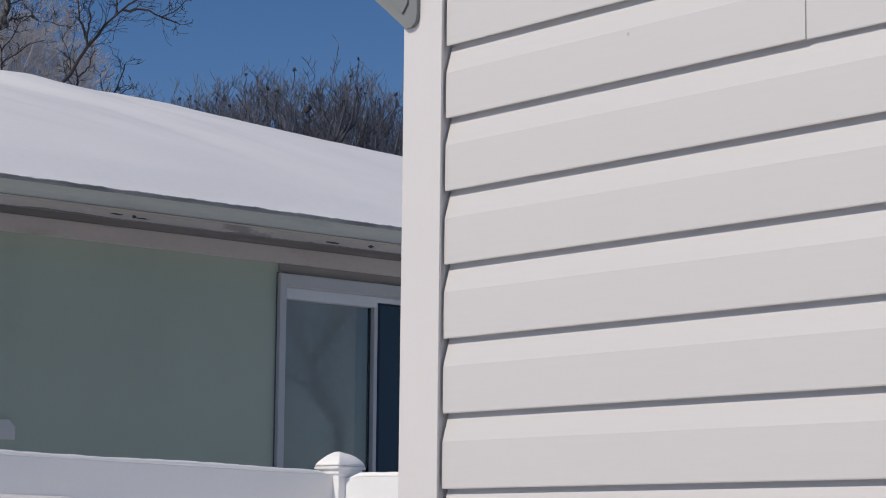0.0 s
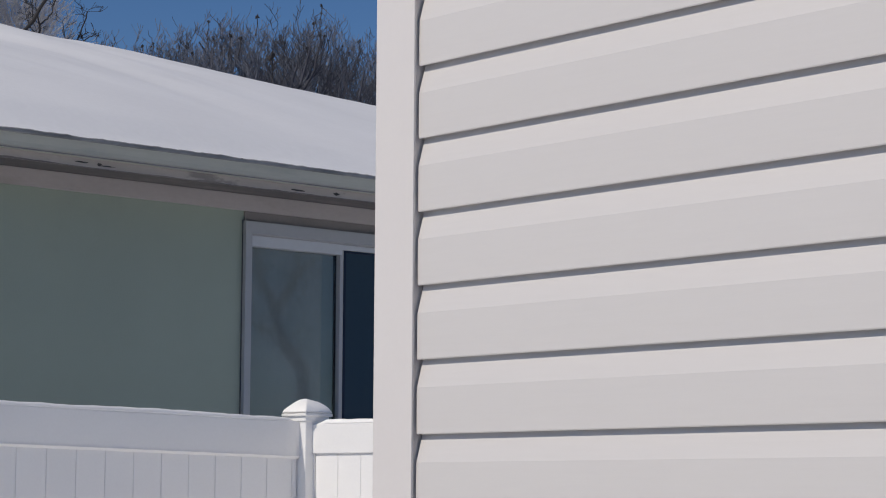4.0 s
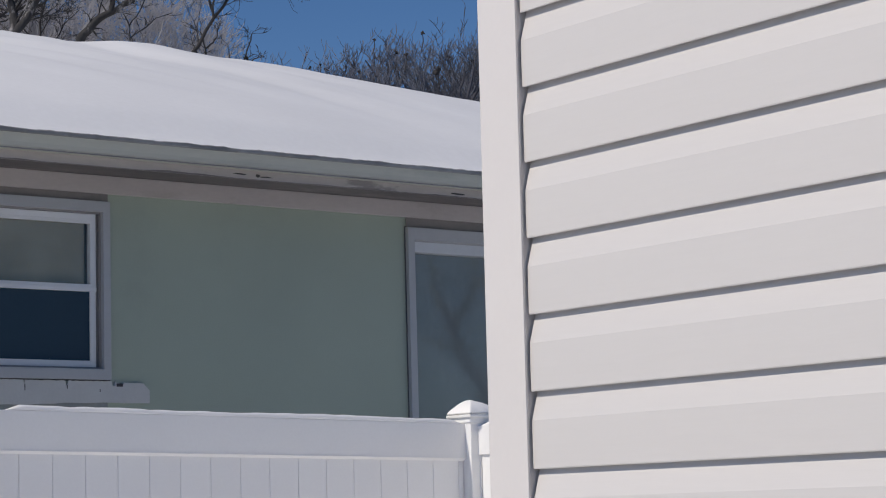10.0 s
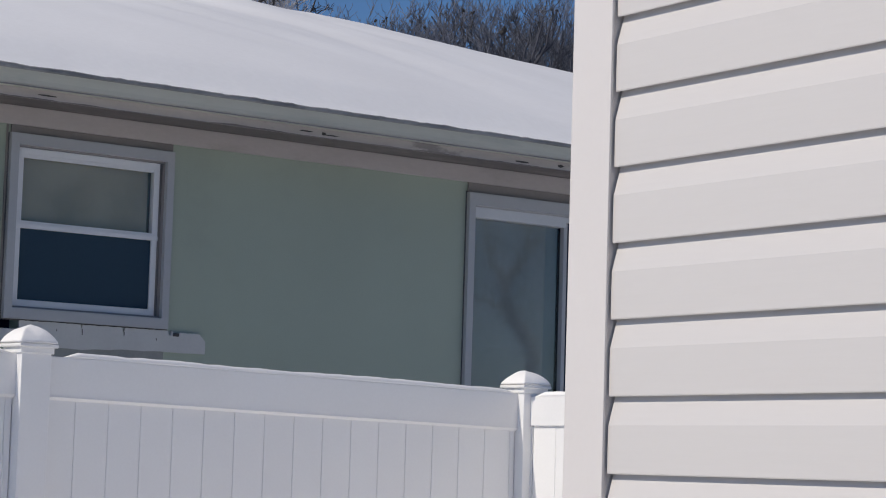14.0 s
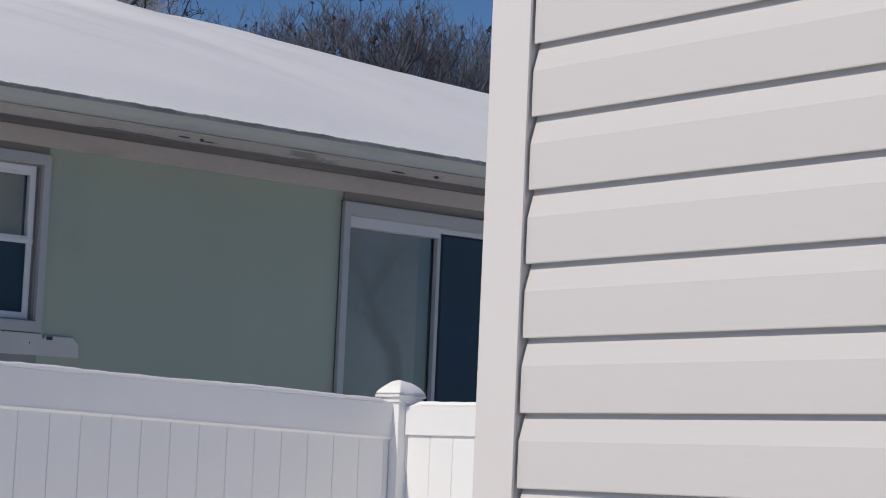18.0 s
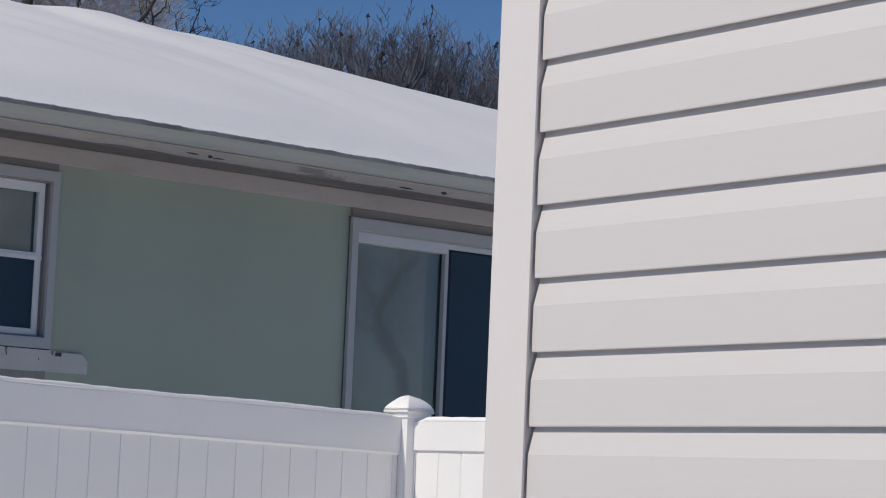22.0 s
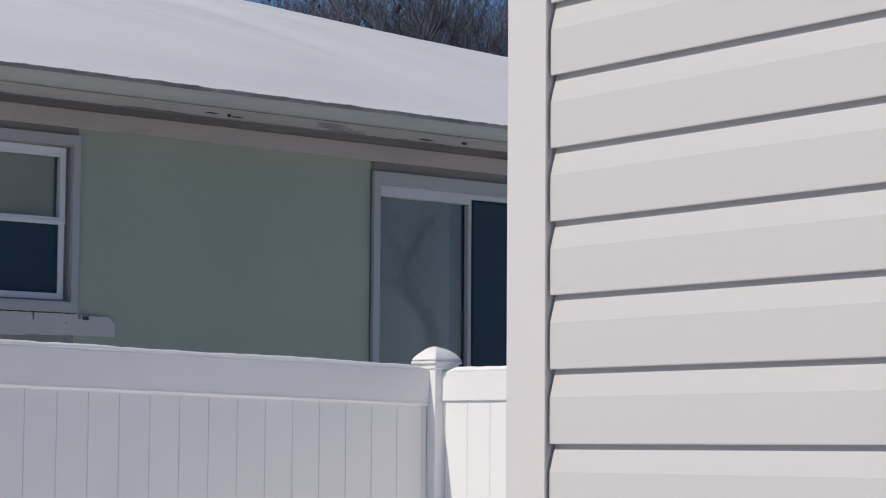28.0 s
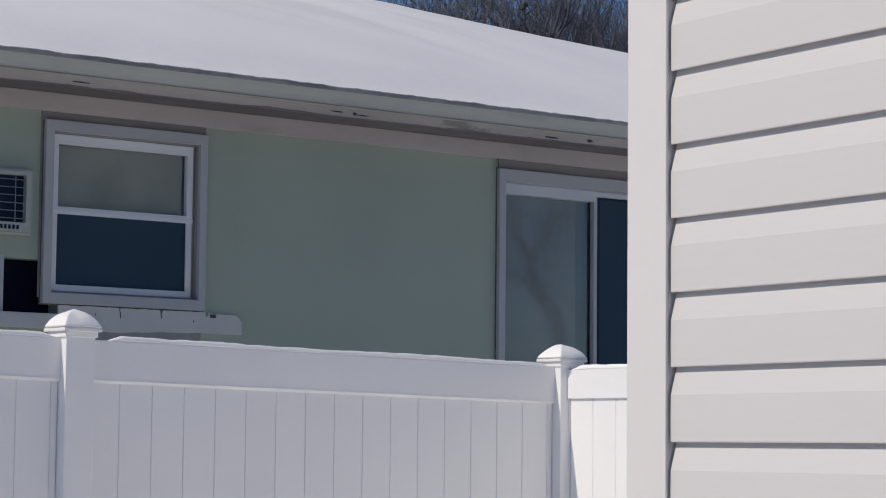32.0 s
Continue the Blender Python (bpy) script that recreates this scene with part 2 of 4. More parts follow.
def box(bm, x0, x1, y0, y1, z0, z1, bevel=0.0, slope=0.0):
    """A box, with bevelled edges; slope raises z with x."""
    b = bmesh.new() if bevel else bm
    vs = [b.verts.new((x, y, z + slope * (x - x0))) for x in (x0, x1) for y in (y0, y1) for z in (z0, z1)]
    for f in ((0, 1, 3, 2), (4, 6, 7, 5), (0, 4, 5, 1), (2, 3, 7, 6), (0, 2, 6, 4), (1, 5, 7, 3)):
        b.faces.new([vs[k] for k in f])
    if bevel:
        bmesh.ops.recalc_face_normals(b, faces=b.faces)
        bmesh.ops.bevel(b, geom=b.edges[:], offset=bevel, segments=2, affect="EDGES", profile=0.6)
        me = bpy.data.meshes.new("scrap")
        b.to_mesh(me)
        b.free()
        bm.from_mesh(me)
        bpy.data.meshes.remove(me)
    return bm


def boxed(*args, **kw):
    return box(bmesh.new(), *args, **kw)


def swept(points, axis, a, b, bm=None):
    """A closed outline carried along one axis from a to b. axis 'x': the outline holds (y, z); 'y': (x, z)."""
    bm = bm or bmesh.new()
    at = (lambda p, s: (s, p[0], p[1])) if axis == "x" else (lambda p, s: (p[0], s, p[1]))
    r0, r1 = [bm.verts.new(at(p, a)) for p in points], [bm.verts.new(at(p, b)) for p in points]
    n = len(points)
    for k in range(n):
        bm.faces.new((r0[k], r0[(k + 1) % n], r1[(k + 1) % n], r1[k]))
    bm.faces.new(r0)
    bm.faces.new(r1[::-1])
    return bm


def pierced(u0, u1, z0, z1, v0, v1, holes):
    """A wall slab from v0 to v1 with openings (u0, u1, z0, z1) through it."""
    bm = bmesh.new()
    us = sorted({u0, u1, *[h[0] for h in holes], *[h[1] for h in holes]})
    zs = sorted({z0, z1, *[h[2] for h in holes], *[h[3] for h in holes]})
    solid = lambda i, j: 0 <= i < len(us) - 1 and 0 <= j < len(zs) - 1 and not any(
        h[0] <= (us[i] + us[i + 1]) / 2 <= h[1] and h[2] <= (zs[j] + zs[j + 1]) / 2 <= h[3] for h in holes)
    seen = {}

    def vert(u, v, z):
        return seen.setdefault((u, v, z), None) or seen.update({(u, v, z): bm.verts.new((u, v, z))}) or seen[(u, v, z)]

    for i in range(len(us) - 1):
        for j in range(len(zs) - 1):
            if not solid(i, j):
                continue
            a, b, c, d = us[i], us[i + 1], zs[j], zs[j + 1]
            for v in (v0, v1):
                bm.faces.new([vert(a, v, c), vert(b, v, c), vert(b, v, d), vert(a, v, d)])
            for di, dj, p, q in ((-1, 0, (a, c), (a, d)), (1, 0, (b, c), (b, d)), (0, -1, (a, c), (b, c)), (0, 1, (a, d), (b, d))):
                if not solid(i + di, j + dj):
                    bm.faces.new([vert(p[0], v0, p[1]), vert(q[0], v0, q[1]), vert(q[0], v1, q[1]), vert(p[0], v1, p[1])])
    return bm


def frame_ring(u0, u1, z0, z1, w, v0, v1, bevel=0.003, left=None, right=None):
    """A mitred ring of boards round an opening: outer edges u0..z1, board width w, at the sides left and right."""
    left, right = left or w, right or w
    bm = bmesh.new()
    loops = []
    for v in (v0, v1):
        for k in (0, w):
            loops.append([bm.verts.new(p) for p in ((u0 + (left if k else 0), v, z0 + k), (u1 - (right if k else 0), v, z0 + k), (u1 - (right if k else 0), v, z1 - k), (u0 + (left if k else 0), v, z1 - k))])
    fo, fi, bo, bi = loops
    for k in range(4):
        q = (k + 1) % 4
        for a, b in ((fo, fi), (bo, bi), (fo, bo), (fi, bi)):
            bm.faces.new((a[k], a[q], b[q], b[k]))
    bmesh.ops.recalc_face_normals(bm, faces=bm.faces)
    rims = [e for e in bm.edges if any(e.verts[0] in lp and e.verts[1] in lp for lp in (fo, fi))]
    bmesh.ops.bevel(bm, geom=rims, offset=bevel, segments=2, affect="EDGES", profile=0.6)
    return bm


rng = random.Random(7)

# ---- ground ----
def ground_height(x, y):
    near = 0.05 * noise.noise(Vector((x * 0.25, y * 0.25, 0))) + 0.02 * noise.noise(Vector((x * 1.1, y * 1.1, 3)))
    # snow sunk to make room for the added dark slab
    cleared = -0.16 if -2.1 < x < 3.1 and -12.5 < y < 2.9 else 0.0
    return GROUND + near * max(0.0, 1 - math.hypot(x, y) / 60) + cleared


GROUND = 0.08
steps = [-2500, -800, -300, -120, -60, -30] + [-20 + k for k in range(0, 61)] + [50, 70, 120, 300, 800, 2500]
bm = bmesh.new()
grid = [[bm.verts.new((x, y, ground_height(x, y))) for y in steps] for x in steps]
for i in range(len(steps) - 1):
    for j in range(len(steps) - 1):
        bm.faces.new((grid[i][j], grid[i + 1][j], grid[i + 1][j + 1], grid[i][j + 1]))
tagged(part("ground", bm, SNOW, smooth=True), "deep white snow covering the whole yard", "snow ground", kind="structure")

# unseen slab, added to keep snow bounce off the siding laps
part_bm = boxed(-1.6, 2.18, -12.0, 2.6, GROUND - 0.3, GROUND - 0.05, bevel=0.01)
tagged(part("pavement", part_bm, SLAB_DARK), "unseen dark slab added to cut light bounced from the snow", "driveway", kind="structure")
# unseen dark band behind the camera, added to block horizon sky in reflections
bm = bmesh.new()
low, mid = [], []
for k in range(181):
    a = radians(75 + 230 * k / 180)
    d = 130 + 14 * noise.noise(Vector((k * 0.11, 3, 1)))
    h = 4.5 + 2 * noise.noise(Vector((k * 0.3, 1, 1))) + 1.5 * noise.noise(Vector((k * 1.3, 2, 1)))
    low.append([bm.verts.new((math.sin(a) * (d + w), math.cos(a) * (d + w), -1)) for w in (0, 12)])
    mid.append([bm.verts.new((math.sin(a) * (d + w), math.cos(a) * (d + w), h)) for w in (2, 9)])
for k in range(180):
    bm.faces.new((low[k][0], low[k + 1][0], mid[k + 1][0], mid[k][0]))
    bm.faces.new((mid[k][0], mid[k + 1][0], mid[k + 1][1], mid[k][1]))
    bm.faces.new((low[k][1], low[k + 1][1], mid[k + 1][1], mid[k][1]))
tagged(part("far_woods", bm, TWIG), "unseen band on the horizon, added to block low sky in reflections", "woods", kind="stuff")

# ---- the white-sided house, whose corner stands close by ----
COURSE, LAP4 = 0.1013, 1.9190
own = thing("sided_house", pose(2.167, 2.203, 0, 0, 0, -math.degrees(math.atan(0.093))),
            "white house wall with vinyl dutch-lap siding and a wide corner post", "house")
EAVE = 2.52
part("wall", boxed(0.016, 6.0, -8.0, 0.070, GROUND - 0.1, EAVE), POST_VINYL, own)
roof_bm = swept([(-8.15, EAVE), (0.06, EAVE), (0.20, EAVE - 0.02), (-3.96, EAVE + 1.72), (-8.3, EAVE - 0.02)], "x", 0.012, 6.2)
part("roof", roof_bm, ROOFING, own, "low gable roof")
post_outline = [(-0.0065, 0.0), (-0.0061, -0.0008), (-0.0052, -0.0006), (-0.0048, 0.0022), (0.013, 0.0030), (0.013, 0.068), (0.095, 0.068), (0.095, 0.085), (0.092, 0.088), (-0.003, 0.088), (-0.0056, 0.087), (-0.0065, 0.084)]
bm = bmesh.new()
low, high = [bm.verts.new((x, y, GROUND)) for x, y in post_outline], [bm.verts.new((x, y, EAVE + 0.1)) for x, y in post_outline]
for k in range(len(low)):
    bm.faces.new((low[k], low[(k + 1) % len(low)], high[(k + 1) % len(low)], high[k]))
bm.faces.new(low)
bm.faces.new(high)
part("corner_post", bm, POST_VINYL, own, "smooth white vinyl corner post")
part("corner_lip", boxed(-0.0085, -0.0055, -0.0006, 0.0030, GROUND, EAVE + 0.1, bevel=0.0012), POST_VINYL, own)


def siding_profile(s=COURSE):
    return [(0.0150, 0.012), (0.0022, 0.012), (0.0022, 0.0004), (0.0018, -0.0012), (0.0006, -0.0012), (0.0, 0.0004), (-0.0003, 0.03), (0.0, s * 0.615), (0.0004, s * 0.627), (0.0050, s * 0.80),
            (0.0103, s * 0.985), (0.0112, s * 1.09), (0.0150, s * 1.09)]


for k in range(-5, 22):
    z = LAP4 + COURSE * (4 - k)
    if z < GROUND:
        break
    back = -7.9 if z < EAVE - 0.1 else -7.9 + (z - EAVE + 0.1) / 0.41
    front = -0.0014 if z < EAVE - 0.1 else -0.0014 - (z - EAVE + 0.1) / 0.41
    seam = -0.659 if k == 1 else -rng.uniform(2.2, 3.4)
    spans = [(seam, front, 0.0), (seam - 2.9, seam + 0.02, 0.0024), (back, seam - 2.88, 0.0)] if seam - 2.88 > back else [(seam, front, 0.0), (back, seam, 0.0024)]
    for a, b, inset in spans:
        if b - a < 0.05:
            continue
        ob = part("siding_panel", swept(siding_profile(), "y", a, b), VINYL, own)
        ob.location = (inset, 0, z)

# a small smudge on an upper panel
bm = bmesh.new()
bmesh.ops.create_cone(bm, cap_ends=True, segments=9, radius1=0.0026, radius2=0.0010, depth=0.0003, matrix=Matrix.Translation((-0.0002, -0.3640, 2.2780)) @ Matrix.Rotation(radians(90), 4, "Y"))
part("smudge", bm, SMUDGE, own, "small brownish smudge on the siding")

# gutter on the far wall of that house, its end cap at the corner
cap_outline = [(0.050, 2.52), (0.050, 2.375), (0.053, 2.365), (0.062, 2.359), (0.075, 2.359), (0.151, 2.416), (0.172, 2.444), (0.174, 2.479), (0.187, 2.489), (0.187, 2.52)]
rim = swept(cap_outline, "x", -0.0130, -0.0067)
part("gutter_end_cap", rim, PRIMER, own, "grey-white gutter end cap")
inner = [(0.068, 2.52), (0.068, 2.394), (0.080, 2.381), (0.134, 2.424), (0.150, 2.449), (0.152, 2.52)]
part("gutter_end_panel", swept(inner, "x", -0.0160, -0.0131), PRIMER, own)
body = [(0.095, 2.52), (0.095, 2.399), (0.139, 2.416), (0.160, 2.444), (0.162, 2.479), (0.175, 2.489), (0.175, 2.52)]
part("gutter", swept(body, "x", -0.0066, 6.0), PRIMER, own)

# ---- the fences ----
FX, FY, PITCH, BOARD = 6.694, 7.483, 2.438, 0.1430
SLOPE = -0.015


def rail_z(x):
    return 1.823 + SLOPE * (x - 5.5)


def fence_post(parent, x, y, top):
    """A square hollow post up to its cap; the cap with collar, flange and low pyramid."""
    post = part("post", boxed(x - 0.0615, x + 0.0615, y - 0.0615, y + 0.0615, GROUND - 0.05, top + 0.02, bevel=0.004), FENCE_VINYL, parent)
    bm = bmesh.new()
    box(bm, x - 0.069, x + 0.069, y - 0.069, y + 0.069, top + 0.003, top + 0.026, 0.004)
    box(bm, x - 0.080, x + 0.080, y - 0.080, y + 0.080, top + 0.025, top + 0.038, 0.004)
    base = [bm.verts.new((x + a * 0.079, y + b * 0.079, top + 0.037)) for a, b in ((-1, -1), (1, -1), (1, 1), (-1, 1))]
    tip = bm.verts.new((x, y, top + 0.070))
    for k in range(4):
        bm.faces.new((base[k], base[(k + 1) % 4], tip))
    part("post_cap", bm, FENCE_VINYL, parent, "white pyramid post cap")
    return post


def snow_mound(x, y, z, half, high, seed):
    """A rounded, slightly lopsided cushion of snow on a square cap."""
    bm = bmesh.new()
    n = 33
    rows = []
    for i in range(n):
        row = []
        for j in range(n):
            a, b = 2 * i / (n - 1) - 1, 2 * j / (n - 1) - 1
            m = max(abs(a), abs(b))
            round_off = (1 - m ** 2.2) ** 0.85 if m < 1 else 0.0
            peak = (1 - m) * 0.42 + round_off * 0.58
            lump = 0.010 * noise.noise(Vector((a * 7 + seed, b * 7, seed))) + 0.12 * noise.noise(Vector((a * 1.7 + seed, b * 1.7, seed)))
            pinch = 1 - 0.07 * abs(a * b)
            row.append(bm.verts.new((x + a * half * pinch, y + b * half * pinch, z + high * max(0.0, peak * (1 + lump)) + 0.004 * min(1.0, (1 - m) * 6))))
        rows.append(row)
    for i in range(n - 1):
        for j in range(n - 1):
            bm.faces.new((rows[i][j], rows[i + 1][j], rows[i + 1][j + 1], rows[i][j + 1]))
    ring = [rows[i][0] for i in range(n)] + [rows[n - 1][j] for j in range(1, n)] + [rows[i][n - 1] for i in range(n - 2, -1, -1)] + [rows[0][j] for j in range(n - 2, 0, -1)]
    bm.faces.new(ring[::-1])
    return tagged(part("snow_cap", bm, SNOW, smooth=True), "small white mound of snow on a fence post cap", "snow", group="snow on the post caps")


def snow_strip(axis, a, b, across, z_at, wide, seed):
    """A thin uneven ridge of snow along a rail."""
    bm = bmesh.new()
    count = max(8, int(abs(b - a) / 0.02))
    rows = []
    for i in range(count + 1):
        s = a + (b - a) * i / count
        h = 0.021 + 0.005 * noise.noise(Vector((s * 2.1, seed, 0))) + 0.003 * noise.noise(Vector((s * 17, seed, 5)))
        h = max(0.0015, h) * min(1, i / 3 + 0.05, (count - i) / 3 + 0.05)
        lean = 0.002 * noise.noise(Vector((s * 9, seed, 9)))
        ring = []
        for q, up in ((-1.0, 0.0005), (-0.95, 0.55), (-0.5, 0.95), (0.2, 1.0), (0.9, 0.6), (1.0, 0.0005)):
            c = across + q * wide / 2 + lean
            z = z_at(s) + h * up
            ring.append(bm.verts.new((s, c, z) if axis == "x" else (c, s, z)))
        rows.append(ring)
    for i in range(count):
        for k in range(5):
            bm.faces.new((rows[i][k], rows[i + 1][k], rows[i + 1][k + 1], rows[i][k + 1]))
        bm.faces.new((rows[i][5], rows[i + 1][5], rows[i + 1][0], rows[i][0]))
    bm.faces.new(rows[0])
    bm.faces.new(rows[-1][::-1])
    return tagged(part("rail_snow", bm, SNOW, smooth=True), "thin uneven line of snow along the fence top rail", "snow", group="snow on the rails")


def board_mesh(width, low, high):
    """One tongue-and-groove board: a flat face with small chamfers to the joints."""
    c, g = 0.0022, 0.0005
    out = [(g, -0.0105 + c), (g + c, -0.0105), (width - g - c, -0.0105), (width - g, -0.0105 + c), (width - g, 0.0105 - c), (width - g - c, 0.0105), (g + c, 0.0105), (g, 0.0105 - c)]
    bm = bmesh.new()
    a, b = [bm.verts.new((x, y, low)) for x, y in out], [bm.verts.new((x, y, high)) for x, y in out]
    for k in range(8):
        bm.faces.new((a[k], a[(k + 1) % 8], b[(k + 1) % 8], b[k]))
    bm.faces.new(a)
    bm.faces.new(b[::-1])
    bmesh.ops.recalc_face_normals(bm, faces=bm.faces)
    me = bpy.data.meshes.new("board")
    bm.to_mesh(me)
    bm.free()
    me.materials.append(FENCE_VINYL)
    return me


long_fence = thing("privacy_fence", pose(0, 0, 0), "tall white vinyl privacy fence with vertical boards, shaded side", "fence")
short_fence = thing("privacy_fence", pose(0, 0, 0), "sunlit white vinyl privacy fence return with vertical boards", "fence")
posts_x = [FX - PITCH * k for k in range(4)]
for x in posts_x:
    fence_post(long_fence, x, FY, 1.957 + SLOPE * (x - FX))
RAIL_H = 0.152
for k in range(3):
    x0, x1 = posts_x[k + 1] + 0.058, posts_x[k] - 0.058
    bm = boxed(x0, x1, FY - 0.023, FY + 0.023, rail_z(x0), rail_z(x0) + RAIL_H, bevel=0.004, slope=SLOPE)
    part("top_rail", bm, FENCE_VINYL, long_fence)
    lip = swept([(FY - 0.0228, 0.0045), (FY - 0.0252, 0.0045), (FY - 0.0250, 0.0015), (FY - 0.0115, -0.0090), (FY - 0.0110, 0.0045)], "x", x0 + 0.002, x1 - 0.002)
    for v in lip.verts:
        v.co.z += rail_z(v.co.x)
    part("rail_lip", lip, FENCE_VINYL, long_fence)
    part("bottom_rail", boxed(x0, x1, FY - 0.023, FY + 0.023, GROUND + 0.06, GROUND + 0.20, bevel=0.004), FENCE_VINYL, long_fence)
    part("channel", boxed(x1 - 0.022, x1, FY + 0.003, FY + 0.013, GROUND + 0.19, rail_z(x1) + 0.01, bevel=0.001), FENCE_VINYL, long_fence)
    first = 4.456 - PITCH * k
    start = first - BOARD
    while start - BOARD > x0 - 0.10:
        start -= BOARD
    share = board_mesh(BOARD, GROUND + 0.19, rail_z(x0) + 0.03)
    s = start
    while s < x1 - 0.02:
        lo, hi = max(s, x0 - 0.003), min(s + BOARD, x1 - 0.006)
        me = share if hi - lo > BOARD - 0.002 else board_mesh(hi - lo, GROUND + 0.19, rail_z(x0) + 0.03)
        mesh_part("board", me, None, long_fence).location = (lo, FY, 0)
        s += BOARD
    snow_strip("x", x0 + 0.09, x1 - 0.02, FY, lambda q: rail_z(q) + RAIL_H, 0.043, k + 1.5)
for k, x in enumerate(posts_x):
    top = 1.957 + SLOPE * (x - FX)
    snow_mound(x, FY, top + 0.041, 0.085, 0.068 if k else 0.058, 2.3 + k)

posts_y = [FY - PITCH, FY - 2 * PITCH + 0.1]
RZ = 1.821
for y in posts_y:
    fence_post(short_fence, FX, y, 1.957)
    snow_mound(FX, y, 1.957 + 0.041, 0.081, 0.06, 8 + y)
for y1, y0 in ((FY - 0.058, posts_y[0] + 0.058), (posts_y[0] - 0.058, posts_y[1] + 0.058)):
    part("top_rail", boxed(FX - 0.023, FX + 0.023, y0, y1, RZ, RZ + 0.125, bevel=0.003), FENCE_VINYL, short_fence)
    part("bottom_rail", boxed(FX - 0.023, FX + 0.023, y0, y1, GROUND + 0.06, GROUND + 0.20, bevel=0.003), FENCE_VINYL, short_fence)
    share = board_mesh(BOARD, GROUND + 0.19, RZ + 0.012)
    part("edge_channel", boxed(FX - 0.016, FX + 0.016, y1 - 0.010, y1, GROUND + 0.19, RZ + 0.004, bevel=0.002), FENCE_VINYL, short_fence)
    s = y1 - 0.012
    while s > y0 + BOARD:
        ob = mesh_part("board", share, None, short_fence)
        ob.matrix_basis = pose(FX, s, 0, 0, 0, -90)
        s -= BOARD
    snow_strip("y", y0 + 0.01, y1 - 0.02, FX, lambda q: RZ + 0.125, 0.040, y0)

# ---- the green house ----
HX, HY = 5.6, 9.685
house_at = pose(HX, HY, 0, 0, 0, math.degrees(math.atan(-0.037)))
house = thing("green_house", house_at, "sage green stucco house with white windows and snowy gable roof", "house")
W1 = (-0.225, 0.595, 2.323, 3.106)   # openings: u0, u1, z0, z1
W2 = (2.535, 3.86, 1.98, 3.078)
HOLE = (-0.462, -0.170, 2.224, 2.480)
ACH = (-0.86, -0.345, 2.595, 2.895)
part("wall", pierced(-9.0, 11.5, GROUND - 0.1, 3.36, 0.0, 0.18, [W1, W2, HOLE, ACH]), STUCCO, house)
for u0, u1 in ((-9.0, -8.8), (11.3, 11.5)):
    part("side_wall", swept([(0.18, GROUND - 0.1), (8.9, GROUND - 0.1), (8.9, 3.30), (4.45, 4.62), (0.18, 3.30)], "x", u0, u1), STUCCO, house)
part("rear_wall", boxed(-8.8, 11.3, 8.7, 8.9, GROUND - 0.1, 3.3), STUCCO, house)
part("frieze_board", boxed(-9.0, 11.5, -0.022, 0.0, 3.197, 3.287, bevel=0.003), FRIEZE, house, "weathered beige frieze board")
# the shadow below the eave is in the boards' dark colour
part("soffit", boxed(-9.1, 11.6, -0.40, -0.003, 3.2885, 3.306), SOFFIT, house, "weathered soffit boards, colour darkened for eave shade")
part("fascia", boxed(-9.1, 11.6, -0.425, -0.400, 3.272, 3.420, bevel=0.003), FASCIA, house, "beige fascia with peeling paint")
part("fascia_strip", boxed(-9.1, 11.6, -0.437, -0.4255, 3.256, 3.318, bevel=0.004), FASCIA, house)
G = 3.300
gut = [(-0.428, G + 0.083), (-0.428, G), (-0.500, G), (-0.510, G + 0.010), (-0.513, G + 0.028), (-0.521, G + 0.052), (-0.526, G + 0.074), (-0.530, G + 0.076), (-0.530, G + 0.083), (-0.518, G + 0.083),
       (-0.516, G + 0.054), (-0.508, G + 0.030), (-0.500, G + 0.008), (-0.434, G + 0.008), (-0.434, G + 0.083)]
part("gutter", swept(gut, "x", -9.1, 11.6), GUTTER, house, "faded green-white gutter")
# thin dark box in place of the shade line along the gutter
part("gutter_crease", boxed(-9.1, 11.6, -0.5085, -0.5030, G - 0.0035, G + 0.0015), LIP_DARK, house)


def ragged_strip(name, v, z_low, z_top, mat, label):
    """A thin layer along the eave whose upper edge wanders: paint gone, wood bare."""
    bm = bmesh.new()
    cols = []
    for k in range(1000):
        u = -2.5 + 7.5 * k / 999
        z = z_top(u)
        cols.append([bm.verts.new(p) for p in ((u, v, z_low), (u, v, z), (u, v + 0.0018, z), (u, v + 0.0018, z_low))])
    for a, c in zip(cols, cols[1:]):
        for k in range(4):
            bm.faces.new((a[k], c[k], c[(k + 1) % 4], a[(k + 1) % 4]))
    bm.faces.new(cols[0])
    bm.faces.new(cols[-1][::-1])
    return part(name, bm, mat, house, label)


def wander(u, seed):
    return noise.noise(Vector((u * 1.9, seed, 1))) * 0.6 + noise.noise(Vector((u * 6.5, seed, 2))) * 0.35 + noise.noise(Vector((u * 23, seed, 3))) * 0.15


ragged_strip("bare_edge", -0.4392, 3.2555, lambda u: 3.2580 + max(0.0, 0.001 + 0.015 * wander(u, 4)), SOFFIT, "bare dark wood along the fascia's lower edge")
bm = bmesh.new()
cols = []
for k in range(900):
    u = -9.1 + 20.7 * k / 899
    frost = 0.0045 * noise.noise(Vector((u * 6, 1, 3))) + 0.004 * noise.noise(Vector((u * 24, 2, 3)))
    out = 0.002 * noise.noise(Vector((u * 9, 4, 3)))
    cols.append([bm.verts.new((u, y, z)) for y, z in ((-0.5175, G + 0.068), (-0.533 + out, G + 0.068), (-0.535 + out, G + 0.074), (-0.534 + out, G + 0.086 + frost), (-0.526, G + 0.091 + frost), (-0.5175, G + 0.088))])
for a, c in zip(cols, cols[1:]):
    for k in range(6):
        bm.faces.new((a[k], c[k], c[(k + 1) % 6], a[(k + 1) % 6]))
bm.faces.new(cols[0])
